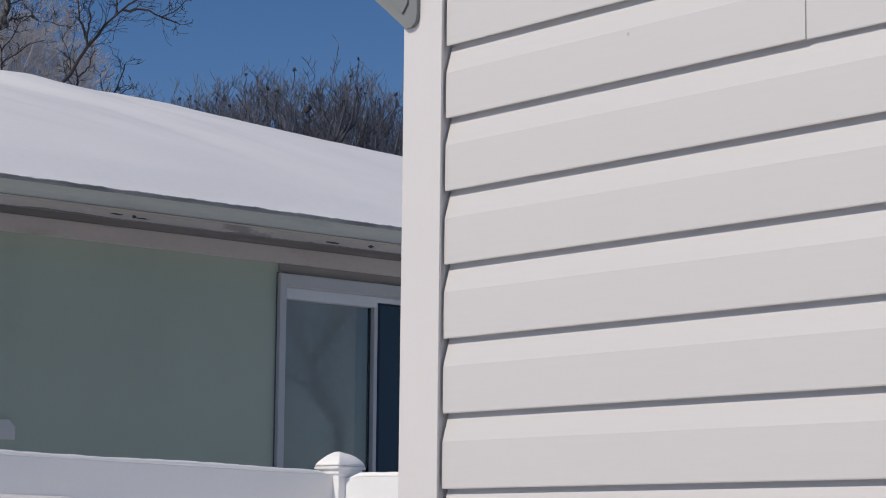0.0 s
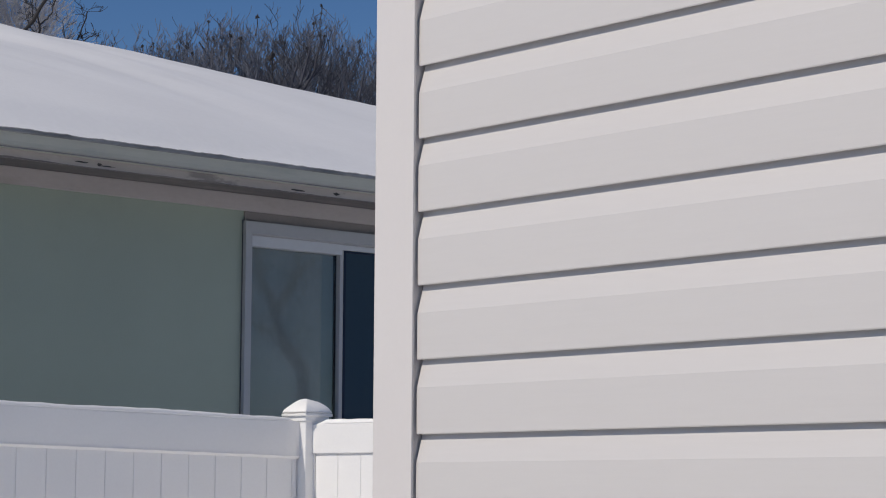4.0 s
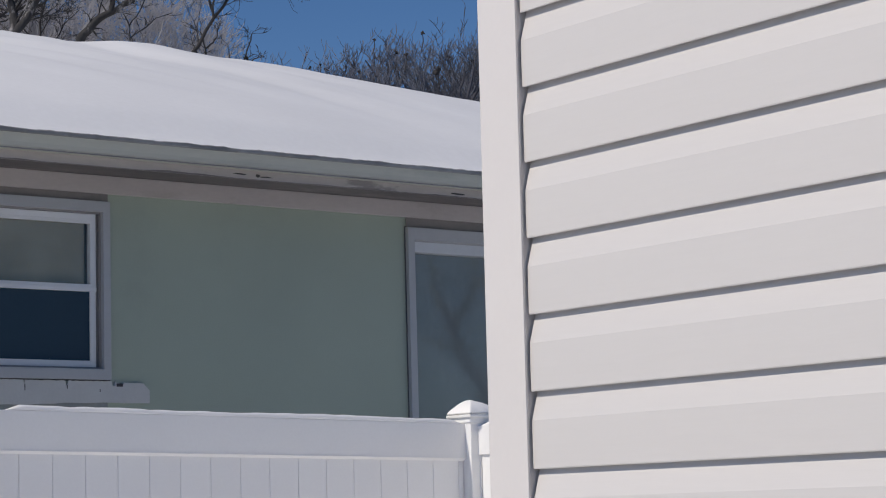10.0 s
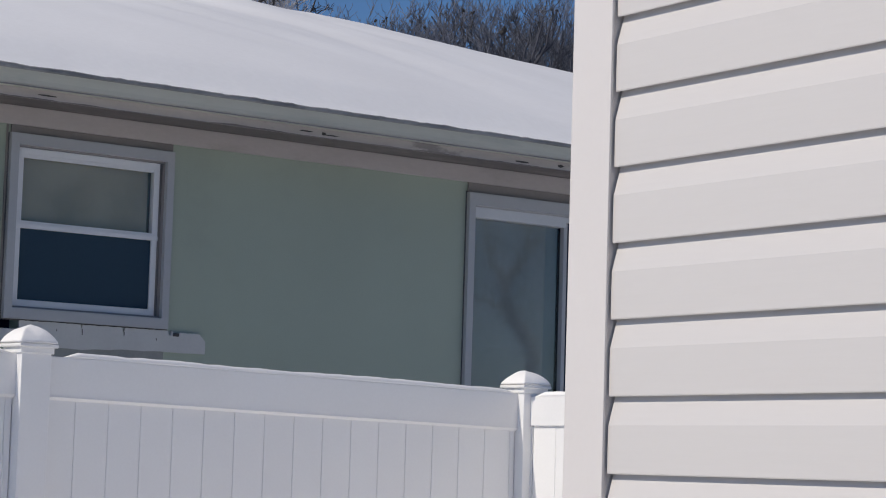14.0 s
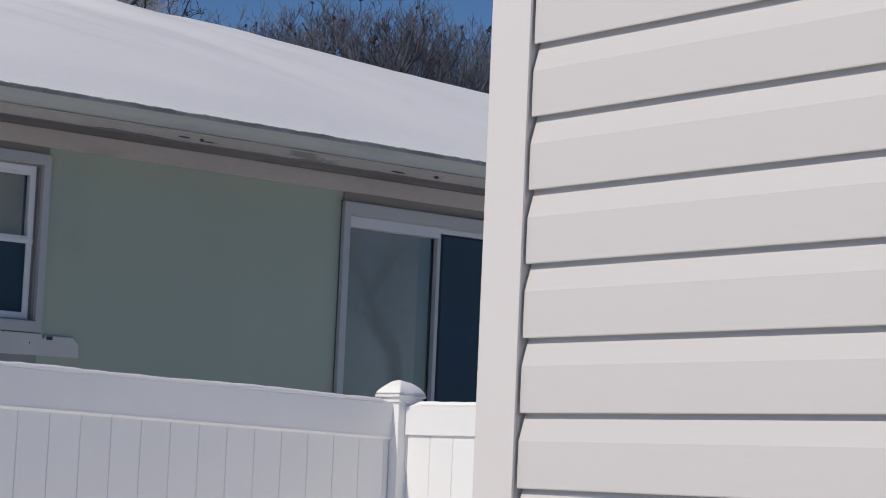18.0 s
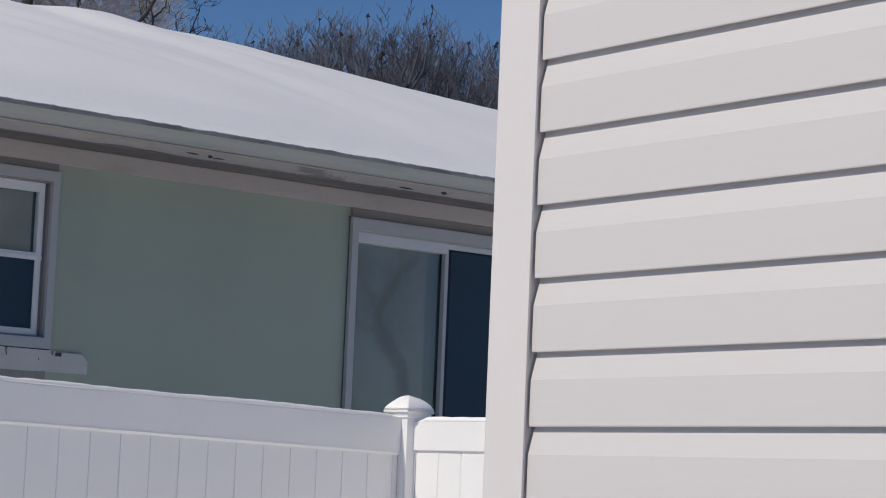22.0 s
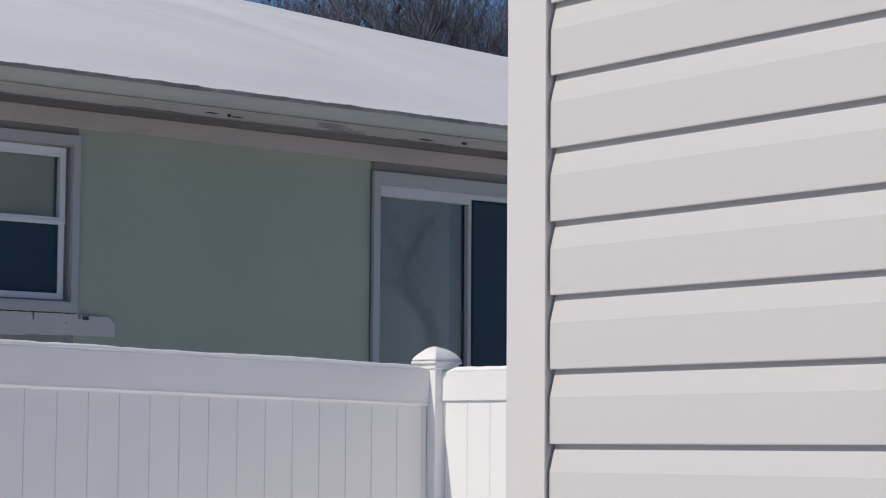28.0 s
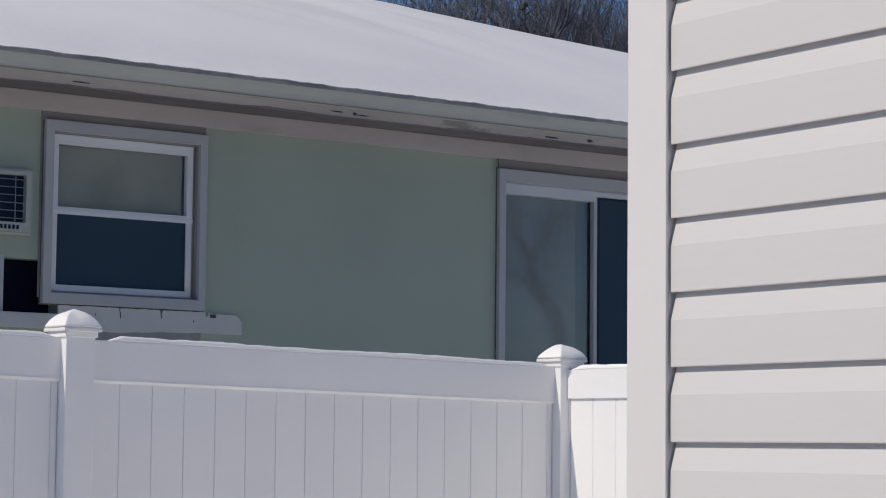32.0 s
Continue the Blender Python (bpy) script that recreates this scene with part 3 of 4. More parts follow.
bm.faces.new(cols[-1][::-1])
part("gutter_lip", bm, LIP_DARK, house, "dirty rolled gutter lip, darkened as shade, with frost along it")
for u in (-1.85, -0.23, 0.66, 2.06, 3.48, 4.9):
    part("gutter_bracket", boxed(u, u + 0.012, -0.533, -0.43, G + 0.078, G + 0.088, bevel=0.001), DARK_CHIP, house)
part("roof", swept([(-0.47, 3.378), (4.45, 4.72), (9.37, 3.378), (9.37, 3.33), (4.45, 4.66), (-0.40, 3.33)], "x", -9.25, 11.75), ROOFING, house)
# worn patches on the fascia, where paint has come away
for u, z, long, high in ((1.130, 3.279, 0.085, 0.008), (1.238, 3.277, 0.026, 0.015), (1.285, 3.273, 0.085, 0.006), (2.52, 3.272, 0.09, 0.009), (2.79, 3.277, 0.045, 0.017), (-0.30, 3.278, 0.09, 0.007)):
    bm = bmesh.new()
    ring, n = [], 12
    for k in range(n):
        a = 2 * math.pi * k / n
        j = 0.7 + 0.5 * rng.random()
        ring.append((u + math.cos(a) * long / 2 * j, z + math.sin(a) * high / 2 * j))
    f0, f1 = [bm.verts.new((p, -0.4412, q)) for p, q in ring], [bm.verts.new((p, -0.4362, q)) for p, q in ring]
    bm.faces.new(f0)
    for k in range(n):
        bm.faces.new((f0[k], f0[(k + 1) % n], f1[(k + 1) % n], f1[k]))
    part("paint_chip", bm, DARK_CHIP, house, "dark bare spot in the fascia paint")


def slim_pane(u0, u1, z0, z1, v, parent):
    ob = part("pane", boxed(u0, u1, v, v + 0.004, z0, z1), GLASS, parent)
    ob.visible_shadow = False
    return ob


def drape(u0, u1, n, depth, z0, z1, thick=0.003):
    """A hanging cloth of even thickness whose depth varies gently along u."""
    bm = bmesh.new()
    cols = []
    for k in range(n + 1):
        u, v = u0 + (u1 - u0) * k / n, depth(k)
        cols.append([bm.verts.new(p) for p in ((u, v, z0), (u, v, z1), (u, v + thick, z1), (u, v + thick, z0))])
    for a, c in zip(cols, cols[1:]):
        for k in range(4):
            bm.faces.new((a[k], c[k], c[(k + 1) % 4], a[(k + 1) % 4]))
    bm.faces.new(cols[0])
    bm.faces.new(cols[-1][::-1])
    return bm


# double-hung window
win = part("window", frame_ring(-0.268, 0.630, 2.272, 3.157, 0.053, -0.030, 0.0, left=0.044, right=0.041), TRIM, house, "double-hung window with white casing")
# the reveal's shade is in this jamb's darker colour
part("jamb", frame_ring(-0.224, 0.594, 2.324, 3.105, 0.010, -0.004, 0.12, 0.002), REVEAL, win)
part("upper_sash", frame_ring(-0.213, 0.567, 2.712, 3.094, 0.032, 0.006, 0.040), SASH, win)
part("lower_sash", frame_ring(-0.2128, 0.5668, 2.335, 2.744, 0.032, 0.009, 0.0385), SASH, win)
part("top_rail", boxed(-0.181, 0.535, 0.008, 0.0215, 3.046, 3.0618, bevel=0.002), SASH, win)
# dull colour here stands for the shaded gap beside the sash
part("sash_track", boxed(0.5675, 0.5835, 0.014, 0.11, 2.335, 3.094, bevel=0.002), DULL, win)
part("meeting_rail", boxed(-0.213, 0.567, 0.001, 0.0415, 2.708, 2.730, bevel=0.003), SASH, win)
slim_pane(-0.183, 0.537, 2.732, 3.064, 0.022, win)
slim_pane(-0.183, 0.537, 2.365, 2.713, 0.026, win)
part("screen", boxed(-0.183, 0.537, 0.0185, 0.020, 2.365, 2.7115), SCREEN, win, "dark blue insect screen")
# shade between casing and frieze, put in as a darker strip
part("head_flashing", boxed(-0.262, 0.626, -0.012, 0.0, 3.1575, 3.196), DULL, win, "dull strip above the casing, toned as shade")
# shadow beside the casing, put in as a dull strip
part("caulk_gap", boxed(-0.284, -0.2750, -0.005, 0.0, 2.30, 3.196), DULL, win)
shade_bm = drape(-0.178, 0.522, 40, lambda k: 0.0435 + 0.0006 * math.sin(k * 0.45), 2.748, 3.058, 0.002)
tagged(part("window_shade", shade_bm, SHADE), "olive-grey roller shade hanging behind a window", "window shade").matrix_world = house_at

# shadow outline of the casing, drawn as a thin dark ring
part("caulk_line", frame_ring(-0.2745, 0.6365, 2.266, 3.1572, 0.007, -0.0045, 0.0, 0.001), JOINT_SHADE, win)
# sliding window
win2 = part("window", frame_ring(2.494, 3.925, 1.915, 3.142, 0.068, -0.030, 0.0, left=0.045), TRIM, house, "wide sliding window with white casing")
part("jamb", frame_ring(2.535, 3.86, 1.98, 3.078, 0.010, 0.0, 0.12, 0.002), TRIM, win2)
part("head_track", boxed(2.546, 3.218, 0.004, 0.09, 3.010, 3.0675, bevel=0.003), TRACK, win2)
part("head_track", boxed(3.220, 3.848, 0.012, 0.09, 3.040, 3.0675, bevel=0.003), TRACK, win2)
# darker strip that carries the shade above this casing
part("head_flashing", boxed(2.500, 3.918, -0.012, 0.0, 3.1425, 3.196), DULL, win2, "dull strip above the casing, toned as shade")
part("sill_track", boxed(2.546, 3.848, 0.018, 0.09, 1.992, 2.03, bevel=0.003), SASH, win2)
part("stile", boxed(3.220, 3.247, 0.026, 0.060, 2.03, 3.043, bevel=0.003), TRIM, win2)
part("screen_frame", frame_ring(3.256, 3.848, 2.03, 3.043, 0.016, 0.034, 0.050, 0.002), AC_COIL, win2, "dark screen frame")
slim_pane(2.546, 3.216, 2.03, 3.012, 0.048, win2)
slim_pane(3.272, 3.832, 2.046, 3.027, 0.060, win2)
part("screen", boxed(3.272, 3.832, 0.0405, 0.042, 2.046, 3.027), SCREEN, win2)
curt = drape(2.548, 3.118, 60, lambda k: 0.066 + 0.0012 * math.sin(k * 0.21 + 1), 2.032, 3.020)
tagged(part("curtain", curt, CURTAIN), "pale grey curtain drawn behind sliding window glass", "curtain").matrix_world = house_at

# added panel in place of the dim, uncurtained strip of pane
bm = drape(3.085, 3.214, 12, lambda k: 0.078 + 0.0010 * math.sin(k * 0.6), 2.032, 3.020)
tagged(part("curtain", bm, BARE_PANE_DARK), "narrow dark blue-grey panel added for the uncurtained strip of pane", "curtain").matrix_world = house_at

# thin dark ring for the shadow at the casing's edge
part("caulk_line", frame_ring(2.488, 3.931, 1.909, 3.148, 0.0065, -0.0045, 0.0, 0.001), JOINT_SHADE, win2)
# the rooms behind the glass, their dimness put into the wall colour
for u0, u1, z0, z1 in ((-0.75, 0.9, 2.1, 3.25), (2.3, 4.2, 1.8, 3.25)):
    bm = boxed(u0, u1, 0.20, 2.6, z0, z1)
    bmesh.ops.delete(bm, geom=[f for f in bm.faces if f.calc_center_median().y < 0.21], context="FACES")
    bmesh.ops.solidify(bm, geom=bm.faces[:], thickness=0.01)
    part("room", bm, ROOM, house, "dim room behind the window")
# the hole's darkness is a black block set behind it
part("recess", boxed(-0.50, -0.12, 0.10, 0.19, 2.18, 2.52), BLACK, house, "black fill for the darkness inside the wall opening")
part("recess_trim", boxed(-0.53, -0.463, -0.010, 0.0, 2.16, 2.492, bevel=0.003), TRIM, house)
part("recess_sill", boxed(-0.56, -0.18, -0.030, 0.0, 2.150, 2.2235, bevel=0.004), PATCH, house, "pale ledge below the dark opening")

# painted apron board under the double-hung window
bm = bmesh.new()
n = 180
upper, lower = [], []
for k in range(n + 1):
    u = -0.176 + 1.03 * k / n
    notch = 0.022 if k in (58, 98, 99, 143, 144, 145) else 0.0
    hi = 2.268 - notch - 0.004 * rng.random() if u < 0.66 else 2.262 - 0.006 * rng.random() - (0.010 if 150 < k < 154 else 0)
    lo = 2.160 - (0.018 * (1 - u / 0.5) if u < 0.5 else 0.0) + 0.006 * noise.noise(Vector((u * 9, 0, 0)))
    if k > n - 6:
        hi -= 0.006 * (k - n + 6)
    upper.append((u, hi))
    lower.append((u, lo))
outline = lower + upper[::-1]
f0, f1 = [bm.verts.new((u, -0.016, z)) for u, z in outline], [bm.verts.new((u, 0.0, z)) for u, z in outline]
for k in range(n):
    m2 = 2 * (n + 1)
    bm.faces.new((f0[k], f0[k + 1], f0[m2 - 2 - k], f0[m2 - 1 - k]))
for k in range(len(outline)):
    j = (k + 1) % len(outline)
    bm.faces.new((f0[k], f0[j], f1[j], f1[k]))
part("apron_board", bm, PATCH, house, "chipped white-painted apron board")
for u, top, deep in ((0.158, 2.246, 0.030), (0.388, 2.244, 0.018), (0.57, 2.225, 0.012), (0.02, 2.235, 0.010)):
    part("paint_crack", boxed(u, u + 0.004, -0.0175, -0.0162, top - deep, top), DARK_CHIP, house)
# shadow band under the board, built as a thin grey strip
part("ledge_strip", boxed(-0.18, 0.62, -0.007, 0.0, 2.10, 2.172, bevel=0.002), APRON_SHADE, house, "grey strip for the shadow band under the apron board")
part("apron_knot", boxed(0.665, 0.70, -0.019, -0.0165, 2.240, 2.256), DARK_CHIP, house)

# air conditioner in the wall
ac = thing("air_conditioner", house_at @ pose(0, 0, -0.010), "off-white through-wall air conditioner with dark grille", "air conditioner")
part("case", pierced(-0.855, -0.35, 2.61, 2.90, -0.055, 0.16, [(-0.83, -0.378, 2.655, 2.880)]), AC_WHITE, ac)
part("sleeve", frame_ring(-0.875, -0.336, 2.595, 2.915, 0.022, -0.025, 0.0), AC_WHITE, ac)
part("coil", boxed(-0.83, -0.378, -0.02, 0.10, 2.655, 2.880), AC_COIL, ac, "dark blue cooling fins")
for k in range(6):
    part("grille_bar", boxed(-0.83, -0.378, -0.050, -0.044, 2.672 + 0.037 * k, 2.6755 + 0.037 * k, bevel=0.001), AC_BAR, ac)
for k in range(4):
    part("grille_bar", boxed(-0.775 + 0.115 * k, -0.7715 + 0.115 * k, -0.0435, -0.038, 2.657, 2.878, bevel=0.001), AC_BAR, ac)
for k in range(14):
    part("vent_slot", boxed(-0.70 + 0.021 * k, -0.688 + 0.021 * k, -0.0575, -0.0552, 2.622, 2.642), AC_COIL, ac)

# snow on the roof
def crest_height(u):
    """The snow's height along the ridge: a hump, then thinner towards the far end."""
    bump = 0.035 * math.exp(-((u - 3.55) / 0.45) ** 2) - 0.020 * math.exp(-((u - 2.95) / 0.18) ** 2)
    lift = 0.012 * math.exp(-((u - 4.9) / 0.55) ** 2)
    return 5.065 + bump + lift - 0.045 * max(0.0, u - 4.4) + 0.012 * noise.noise(Vector((u * 1.3, 5, 5))) + 0.006 * noise.noise(Vector((u * 4.0, 5, 9)))


bm = bmesh.new()
us = [-9.3 + 0.10 * k for k in range(80)] + [-1.3 + 0.016 * k for k in range(330)] + [3.98 + 0.06 * k for k in range(130)]
RIDGE = 4.45
vs = [-0.506, -0.510, -0.500, -0.485, -0.455, -0.38, -0.25] + [-0.1 + 0.09 * k for k in range(48)] + [4.22] + [4.30, 4.38, 4.45, 4.55, 4.7, 5.0, 6.0, 7.5, 9.2]
rows = []
for u in us:
    row = []
    for i, v in enumerate(vs):
        along = noise.noise(Vector((u * 1.6, 0, 2))) * 0.5 + noise.noise(Vector((u * 8.0, 0, 4))) * 0.5 + noise.noise(Vector((u * 21.0, 0, 8))) * 0.45 + noise.noise(Vector((u * 47.0, 0, 6))) * 0.7
        smooth = noise.noise(Vector((u * 2.6, v * 4, 2))) + noise.noise(Vector((u * 9, v * 9, 4))) * 0.4
        up = min(1.0, (v + 0.55) / (RIDGE + 0.55)) if v < RIDGE else 1 - (v - RIDGE) / 5.0
        base = 3.386 + (crest_height(u) - 3.386) * up
        # wind ripples that run across the slope on the slant
        w, along_w = u * 0.81 + v * 0.58, u * 0.58 - v * 0.81
        ripple = 0.0075 * noise.noise(Vector((w * 4.4, along_w * 0.22, 7))) + 0.014 * noise.noise(Vector((w * 2.0, along_w * 0.28, 11)))
        broad = 0.035 * noise.noise(Vector((u * 0.5, v * 0.6, 1)))
        fade = min(1, max(0, v + 0.5) * 0.8) * min(1, abs(v - RIDGE) / 0.8 + 0.1)
        calm = min(1.0, max(0.12, (up - 0.12) / 0.5)) * min(1.0, max(0.15, 1 - (u - 1.6) / 2.2))
        drift = 0.11 * math.exp(-((u - 1.1) / 2.1) ** 2) * 6.75 * up * max(0.0, 1 - up) ** 2 if v < RIDGE else 0.0
        lip = 1 - (1 - min(1.0, max(0.0, (v + 0.55) / 0.5))) ** 2
        z = base + 0.045 * lip * min(1.0, (RIDGE - v) / 3.0 if v < RIDGE else 0) + (ripple * calm * 1.6 + broad) * fade + drift
        if v > RIDGE - 0.3:
            z -= 0.03 * (1 - min(1.0, abs(v - RIDGE) / 0.3)) * 0.5
        if i == 0:
            z = 3.372
        elif i == 1:
            z = 3.387 + 0.008 * along
        elif i == 2:
            z = 3.396 + 0.008 * along
        elif i < 6:
            z = 3.392 + (v + 0.500) * 0.48 + 0.006 * smooth
        row.append(bm.verts.new((u, v - ((0, 0.016, 0.010)[i] * along if i < 3 else 0), z)))
    rows.append(row)
for i in range(len(us) - 1):
    for j in range(len(vs) - 1):
        bm.faces.new((rows[i][j], rows[i + 1][j], rows[i + 1][j + 1], rows[i][j + 1]))
roof_snow = part("roof_snow", bm, ROOF_SNOW, smooth=True)
roof_snow.matrix_world = house_at
tagged(roof_snow, "thick wind-rippled white snow lying on the house roof", "snow")


# ---- trees ----
def tube(verts, faces, path, radii, sides):
    base = len(verts)
    run = path[-1] - path[0]
    ref = Vector((0, 0, 1)) if abs(run.z) < 0.7 * run.length else Vector((1, 0, 0))
    for i, (p, r) in enumerate(zip(path, radii)):
        d = (path[min(i + 1, len(path) - 1)] - path[max(i - 1, 0)]).normalized()
        a = d.cross(ref).normalized()
        b = d.cross(a)
        for k in range(sides):
            t = 2 * math.pi * k / sides
            verts.append(p + (a * math.cos(t) + b * math.sin(t)) * r)
    for i in range(len(path) - 1):
        for k in range(sides):
            q = (k + 1) % sides
            faces.append((base + i * sides + k, base + i * sides + q, base + (i + 1) * sides + q, base + (i + 1) * sides + k))


def grow(verts, faces, p, d, length, radius, depth, r, rise, spread, kids, least):
    """One branch, crooked and tapered, and the branches that leave it."""
    n = 6 if depth > 1 else (4 if depth else 3)
    crook = 0.17 if radius > 0.02 else 0.26
    path, radii = [p.copy()], [radius]
    for k in range(n):
        d = (d + Vector((r.gauss(0, crook), r.gauss(0, crook), r.gauss(0, crook * 0.8) + rise))).normalized()
        p = p + d * (length / n)
        path.append(p.copy())
        radii.append(max(least, radius * (1 - 0.75 * (k + 1) / n)))
    tube(verts, faces, path, radii, 6 if radius > 0.06 else (4 if radius > 0.02 else 3))
    if depth == 0:
        return
    for k in range(kids):
        at = r.uniform(0.25, 1.0)
        i = min(n - 1, int(at * n))
        q = path[i].lerp(path[i + 1], at * n - i)
        side = d.orthogonal().normalized()
        side.rotate(Matrix.Rotation(r.uniform(0, 2 * math.pi), 3, d))
        out = (path[i + 1] - path[i]).normalized() * math.cos(spread) + side * math.sin(spread) * r.uniform(0.7, 1.25)
        grow(verts, faces, q, out.normalized(), length * r.uniform(0.45, 0.72), max(least, radii[i] * r.uniform(0.45, 0.65)), depth - 1, r, rise, spread, kids, least)


def tree(x, y, seed, trunk_h, trunk_r, limbs, bark, twig, label, rise=0.05, spread=0.7, kids=4, depth=3, length=3.2, least=0.006, tilt=0.6):
    r = random.Random(seed)
    top = thing("bare_tree", pose(x, y, GROUND), label, "tree", group="bare winter trees")
    verts, faces = [], []
    path = [Vector((0, 0, -0.2))]
    for k in range(5):
        path.append(Vector((r.gauss(0, 0.06), r.gauss(0, 0.06), trunk_h * (k + 1) / 5)))
    tube(verts, faces, path, [trunk_r * (1.25 - 0.12 * k) for k in range(6)], 9)
    me = bpy.data.meshes.new("trunk")
    me.from_pydata(verts, [], faces)
    mesh_part("trunk", me, bark, top, smooth=True)
    verts, faces = [], []
    for k in range(limbs):
        a = 2 * math.pi * k / limbs + r.uniform(-0.4, 0.4)
        lean = tilt * r.uniform(0.4, 1.2)
        d = Vector((math.cos(a) * math.sin(lean), math.sin(a) * math.sin(lean), math.cos(lean)))
        start = path[-1].lerp(path[-2], r.random() * 0.8)
        grow(verts, faces, start, d, length * r.uniform(0.8, 1.2), trunk_r * r.uniform(0.4, 0.6), depth, r, rise, spread, kids, least)
    me = bpy.data.meshes.new("crown")
    me.from_pydata(verts, [], faces)
    mesh_part("crown", me, twig, top, "bare branches and twigs", smooth=True)
    return top


def polar(bearing, distance):
    return distance * math.sin(radians(bearing)), distance * math.cos(radians(bearing))


def clump(parent, at, size, seed, name, label):
    """A small ragged tuft of dry leaves or seeds caught on a twig."""
    r = random.Random(seed)
    verts, faces = [], []
    for k in range(9):
        d = Vector((r.gauss(0, 1), r.gauss(0, 1), r.gauss(0, 0.8))).normalized()
        tube(verts, faces, [at, at + d * size * 0.55, at + d * size], [size * 0.30, size * 0.34, size * 0.05], 5)
    tube(verts, faces, [at - Vector((0.03, 0.0, size * 7)), at - Vector((-0.01, 0.0, size * 3)), at], [0.010, 0.008, 0.006], 4)
    me = bpy.data.meshes.new(name)
    me.from_pydata(verts, [], faces)
    mesh_part(name, me, DARK_BARK, parent, label)


def brush_tree(bearing, away, seed, top_z, bark):
    """A leafless tree whose crown is a spray of crooked, rising stems with short side shoots."""
    r = random.Random(seed)
    x, y = polar(bearing, away)
    top = thing("bare_tree", pose(x, y, GROUND), "brushy leafless tree in a thicket behind the house, tinted haze blue", "tree", group="bare winter trees")
    fork = top_z - GROUND - 1.65
    verts, faces = [], []
    tube(verts, faces, [Vector((0, 0, -0.2)), Vector((r.gauss(0, 0.1), r.gauss(0, 0.1), fork * 0.5)), Vector((0, 0, fork))], [0.10, 0.085, 0.07], 8)
    me = bpy.data.meshes.new("trunk")
    me.from_pydata(verts, [], faces)
    mesh_part("trunk", me, bark, top, smooth=True)
    verts, faces = [], []
    tips = []

    def shoot(p, d, length, radius, depth):
        n = 7 if depth > 1 else 5
        path, radii = [p.copy()], [radius]
        for k in range(n):
            d = (d + Vector((r.gauss(0, 0.21), r.gauss(0, 0.21), r.gauss(0, 0.12) + 0.16))).normalized()
            p = p + d * (length / n)
            path.append(p.copy())
            radii.append(max(0.0036, radius * (1 - 0.68 * (k + 1) / n)))
        tube(verts, faces, path, radii, 5 if radius > 0.02 else 4)
        if depth == 0:
            tips.append(p)
            return
        for k in range(r.randint(3, 5) if depth > 1 else r.randint(3, 4)):
            i = r.randint(1 if depth > 1 else 0, n - 1)
            a = r.uniform(0, 2 * math.pi)
            out = Vector((math.cos(a), math.sin(a), r.uniform(0.1, 0.9)))
            shoot(path[i].lerp(path[i + 1], r.random()), (out + d * 0.4).normalized(), length * r.uniform(0.34, 0.60), max(0.0048, radii[i] * r.uniform(0.45, 0.65)), depth - 1)

    for k in range(5):
        a = 2 * math.pi * (k + r.random()) / 5
        lean = r.uniform(0.08, 0.55)
        shoot(Vector((0, 0, fork - r.random() * 0.3)), Vector((math.cos(a) * math.sin(lean), math.sin(a) * math.sin(lean), math.cos(lean))), r.uniform(0.95, 1.35), 0.032, 3)
    high = sorted(p.z for p in tips)[-8]
    drop = top_z - GROUND - high  # the crown's highest tips end about its height
    me = bpy.data.meshes.new("crown")
    me.from_pydata([v + Vector((0, 0, drop)) for v in verts], [], faces)
    mesh_part("crown", me, bark, top, "bare branches and twigs", smooth=True)
    tips = [p + Vector((0, 0, drop)) for p in tips]
    for p in r.sample(sorted(tips, key=lambda q: -q.z)[:90], 2 if seed % 2 else 1):
        clump(top, p, r.uniform(0.022, 0.042), r.random(), "seed_head", "dark dry seed head on a bare twig")
    return top


# a thicket of brushy trees behind the house
for k in range(45):
    bearing = 36.3 + 8.5 * k / 44 + rng.uniform(-0.2, 0.2)
    away = 29.0 + 4.5 * ((k * 17) % 45) / 44
    rise_deg = 10.98 + 1.14 * math.exp(-((bearing - 41.0) / (3.5 if bearing < 41.0 else 3.1)) ** 2)
    brush = brush_tree(bearing, away, 20 + k, 1.6 + away * math.tan(radians(rise_deg)) + rng.uniform(-0.30, 0.03), TWIG if k % 2 else DIM_TWIG)
    if k == 24:
        nest_x, nest_y = polar(40.83, 29.0)
        inside = brush.matrix_world.inverted() @ Vector((nest_x, nest_y, 7.24))
        clump(brush, inside, 0.075, 5, "nest", "ragged dark nest in the twigs")


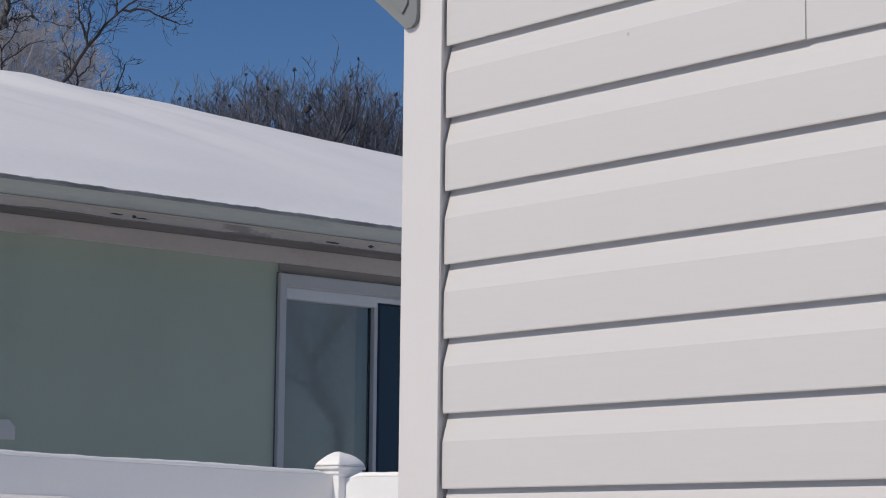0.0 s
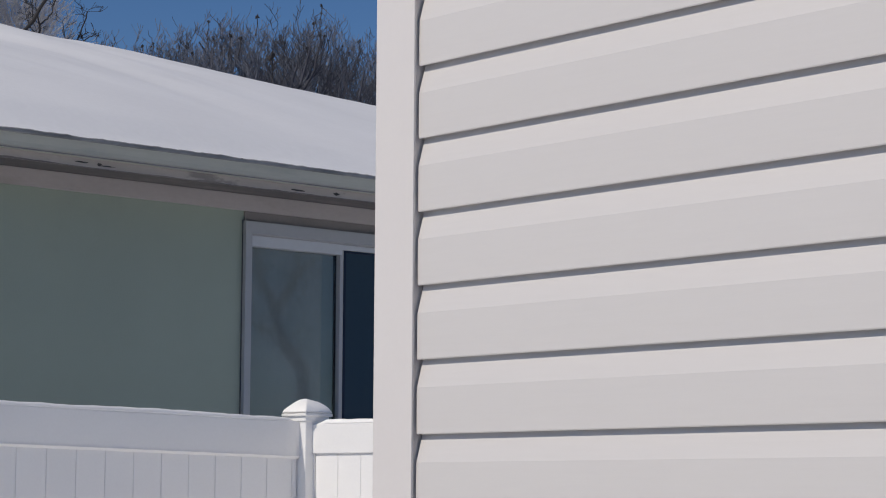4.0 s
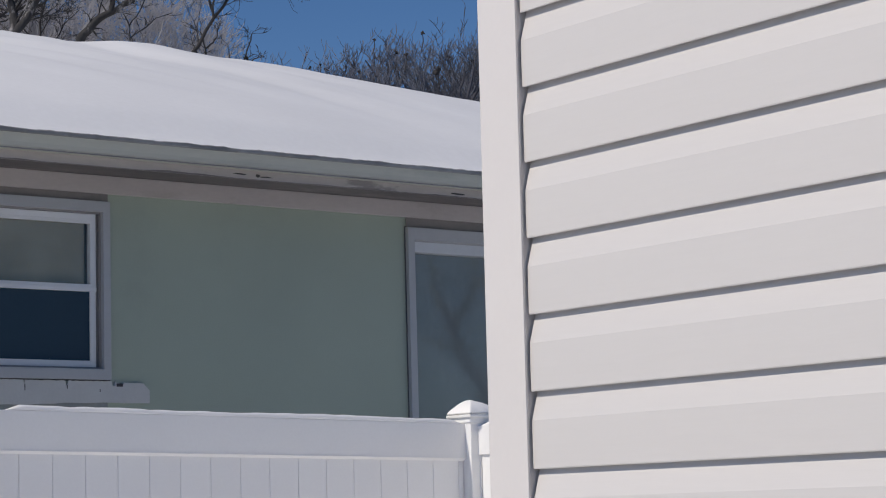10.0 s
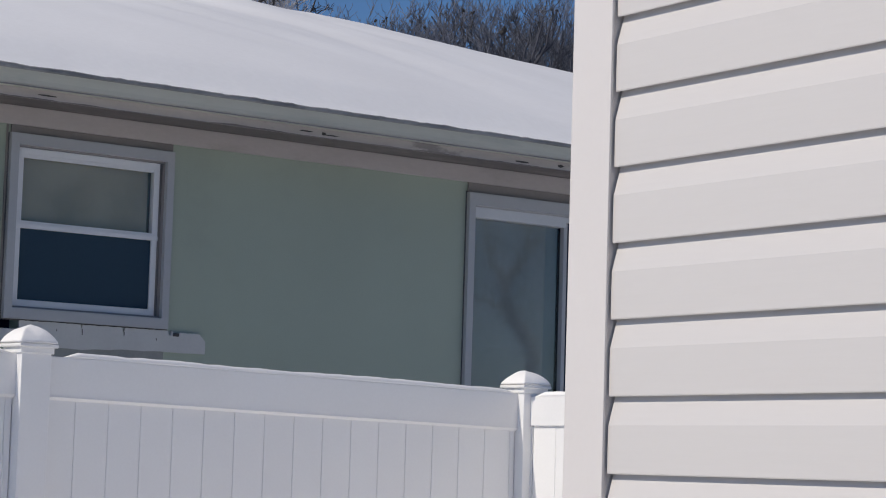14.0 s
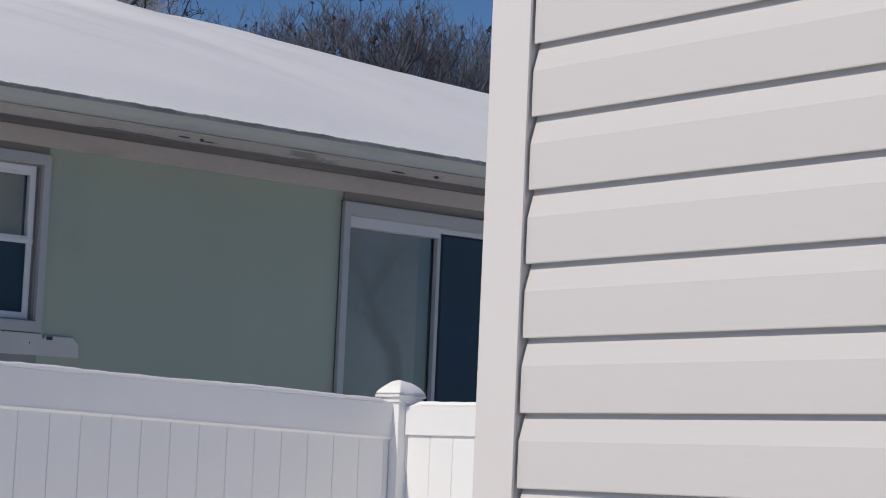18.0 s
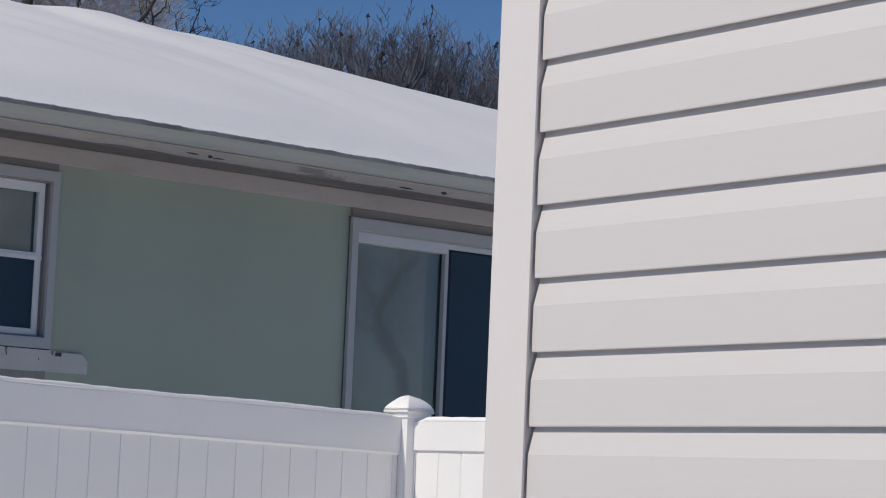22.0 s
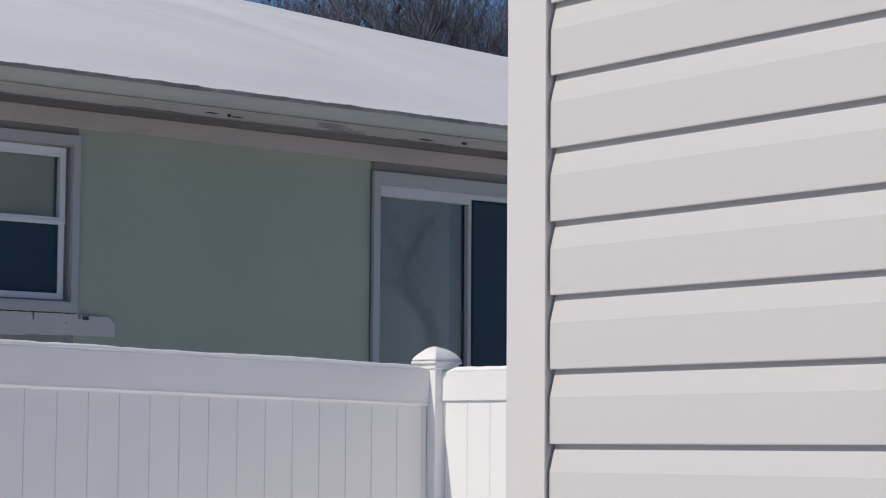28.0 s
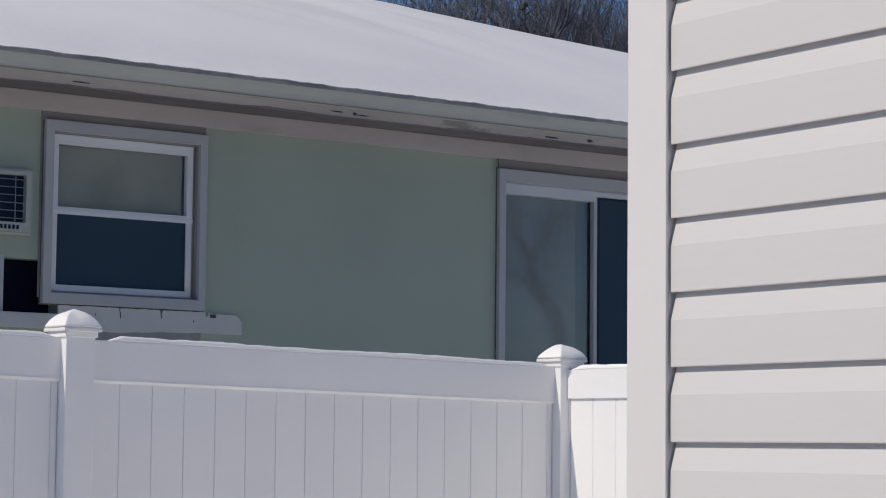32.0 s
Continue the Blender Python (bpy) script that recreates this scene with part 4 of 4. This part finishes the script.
def arc_tree(bearing, away, seed, trunk_h, trunk_r, limbs, label, twigs=7, bark=None):
    """A leafless tree whose limbs are arcs: start aside and up, heading from upright, length, bend, thickness."""
    r = random.Random(seed)
    x, y = polar(bearing, away)
    top = thing("bare_tree", pose(x, y, GROUND, 0, 0, -bearing), label, "tree", group="bare winter trees")
    first = limbs[0]
    verts, faces = [], []
    path = [Vector((first[0] * (k / 5), r.gauss(0, 0.02), -0.2 + (first[1] + 0.2 - GROUND) * k / 5)) for k in range(6)]
    tube(verts, faces, path, [trunk_r * (1.3 - 0.06 * k) for k in range(6)], 9)
    me = bpy.data.meshes.new("trunk")
    me.from_pydata(verts, [], faces)
    mesh_part("trunk", me, bark or DARK_BARK, top, smooth=True)
    verts, faces = [], []
    grown = []
    for aside, up, heading, length, bend, thick in limbs:
        n = 9
        p, path, radii = Vector((aside, 0, up - GROUND)), [], []
        if grown:  # each limb leaves an earlier one where that passes nearest
            p = min(grown, key=lambda g: (g - p).length).copy()
        for k in range(n + 1):
            path.append(p.copy())
            radii.append(max(0.004, thick * (1 - 0.55 * k / n) * r.uniform(0.9, 1.12)))
            a = radians(heading + bend * k / n + r.gauss(0, 11))
            p = p + Vector((math.sin(a), r.gauss(0, 0.25), math.cos(a))).normalized() * (length / n)
        tube(verts, faces, path, radii, 7)
        grown += [path[k].lerp(path[k + 1], s) for k in range(n) for s in (0.0, 0.5)]
        for q in range(twigs):
            k = r.randrange(2, n + 1)
            a = radians(heading + bend * k / n + r.choice((-1, 1)) * r.uniform(25, 75))
            d = Vector((math.sin(a), r.gauss(0, 0.5), math.cos(a) + 0.15)).normalized()
            grow(verts, faces, path[k], d, length * r.uniform(0.16, 0.36), max(0.0032, radii[k] * 0.33), 1, r, 0.05, 0.7, 4, 0.0026)
    me = bpy.data.meshes.new("crown")
    me.from_pydata(verts, [], faces)
    mesh_part("crown", me, bark or DARK_BARK, top, "bare crooked limbs and twigs", smooth=True)
    return top


# large old trees to the side
arc_tree(30.25, 24, 53, 6.3, 0.06, ((0.0, 6.45, -3, 1.7, -10, 0.060), (0.10, 6.55, 22, 1.6, 18, 0.050), (0.09, 6.88, 42, 0.55, -50, 0.014), (-0.05, 6.9, -60, 0.9, 20, 0.018), (0.55, 7.25, 70, 0.7, -20, 0.014)),
         "large old leafless tree with twin pale-barked trunks", 24, BARK)
arc_tree(28.9, 25, 51, 6.3, 0.05, ((0.0, 6.4, 12, 1.6, 6, 0.036), (0.08, 6.7, 50, 1.2, -20, 0.018), (0.1, 6.9, -40, 0.9, 15, 0.018), (0.2, 7.1, 60, 0.8, 10, 0.012)), "dark leafless tree crowded among others", 20)
arc_tree(30.75, 25.5, 52, 6.5, 0.03, ((0.0, 6.5, -4, 1.3, 8, 0.018), (0.0, 6.8, 45, 0.8, -15, 0.010), (0.0, 6.9, -45, 0.8, 20, 0.011), (0.02, 7.1, 35, 0.6, 10, 0.008)), "slim dark leafless tree between two old ones", 18)
arc_tree(31.88, 24, 57, 6.4, 0.06, ((0.0, 6.62, 48, 0.78, 20, 0.052), (0.58, 7.00, -4, 0.9, 2, 0.040), (0.30, 6.92, 24, 0.55, -45, 0.030), (0.27, 6.96, -12, 0.50, -32, 0.010), (0.60, 7.10, 72, 0.32, 4, 0.010),
         (0.88, 7.18, 104, 0.46, 2, 0.010), (0.88, 7.18, -30, 0.32, -10, 0.008), (0.1, 6.75, 20, 0.7, 25, 0.008)), "old leafless tree with a thick crooked limb behind the roof", 14, BARK)
arc_tree(33.1, 24, 58, 6.3, 0.018, ((0.0, 6.45, 0, 0.36, 0, 0.010), (0.0, 6.80, -22, 0.35, -8, 0.008), (0.0, 6.80, 36, 0.55, 10, 0.008), (0.05, 6.66, 50, 0.55, 18, 0.008)), "thin forked leafless tree behind the ridge", 5)
arc_tree(34.46, 24, 61, 6.3, 0.040, ((0.0, 6.30, 27, 1.55, 30, 0.022), (0.30, 6.90, -18, 0.55, 10, 0.015), (0.30, 6.92, 10, 0.50, -12, 0.014), (0.61, 7.16, 0, 0.32, 5, 0.012), (0.75, 7.24, 74, 0.66, 68, 0.014),
         (1.10, 7.06, 70, 0.34, -45, 0.009)), "leafless tree with one thick limb leaning over the ridge", 11)
arc_tree(34.95, 24.5, 63, 6.2, 0.02, ((0.0, 6.25, 0, 0.62, -12, 0.016), (0.01, 6.62, 52, 0.36, -45, 0.010), (0.0, 6.5, -40, 0.30, 25, 0.008)), "small upright leafless tree behind the ridge", 9)
arc_tree(35.6, 24.5, 64, 6.2, 0.02, ((0.0, 6.28, 30, 0.60, -20, 0.014), (0.12, 6.40, 80, 0.32, -50, 0.009), (0.05, 6.4, -20, 0.35, 20, 0.008)), "small spreading leafless tree behind the ridge", 9)
# distant trees whose sunlit, hazy look comes from the pale twig colour
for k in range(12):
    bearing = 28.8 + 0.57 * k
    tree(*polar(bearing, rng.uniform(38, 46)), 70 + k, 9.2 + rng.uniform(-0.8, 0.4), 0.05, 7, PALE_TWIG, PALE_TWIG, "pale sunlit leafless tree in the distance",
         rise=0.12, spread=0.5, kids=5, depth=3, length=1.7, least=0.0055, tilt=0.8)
arc_tree(112.4, 24.9, 90, 2.6, 0.10, ((-0.22, 3.7, 42, 1.25, -45, 0.125), (0.42, 4.60, -28, 1.15, -35, 0.085), (0.48, 4.8, 18, 1.3, 10, 0.07), (0.05, 5.2, 15, 0.9, -20, 0.05), (0.2, 4.3, 80, 0.9, -20, 0.05)),
         "leafless yard tree mirrored in the window glass", 7)
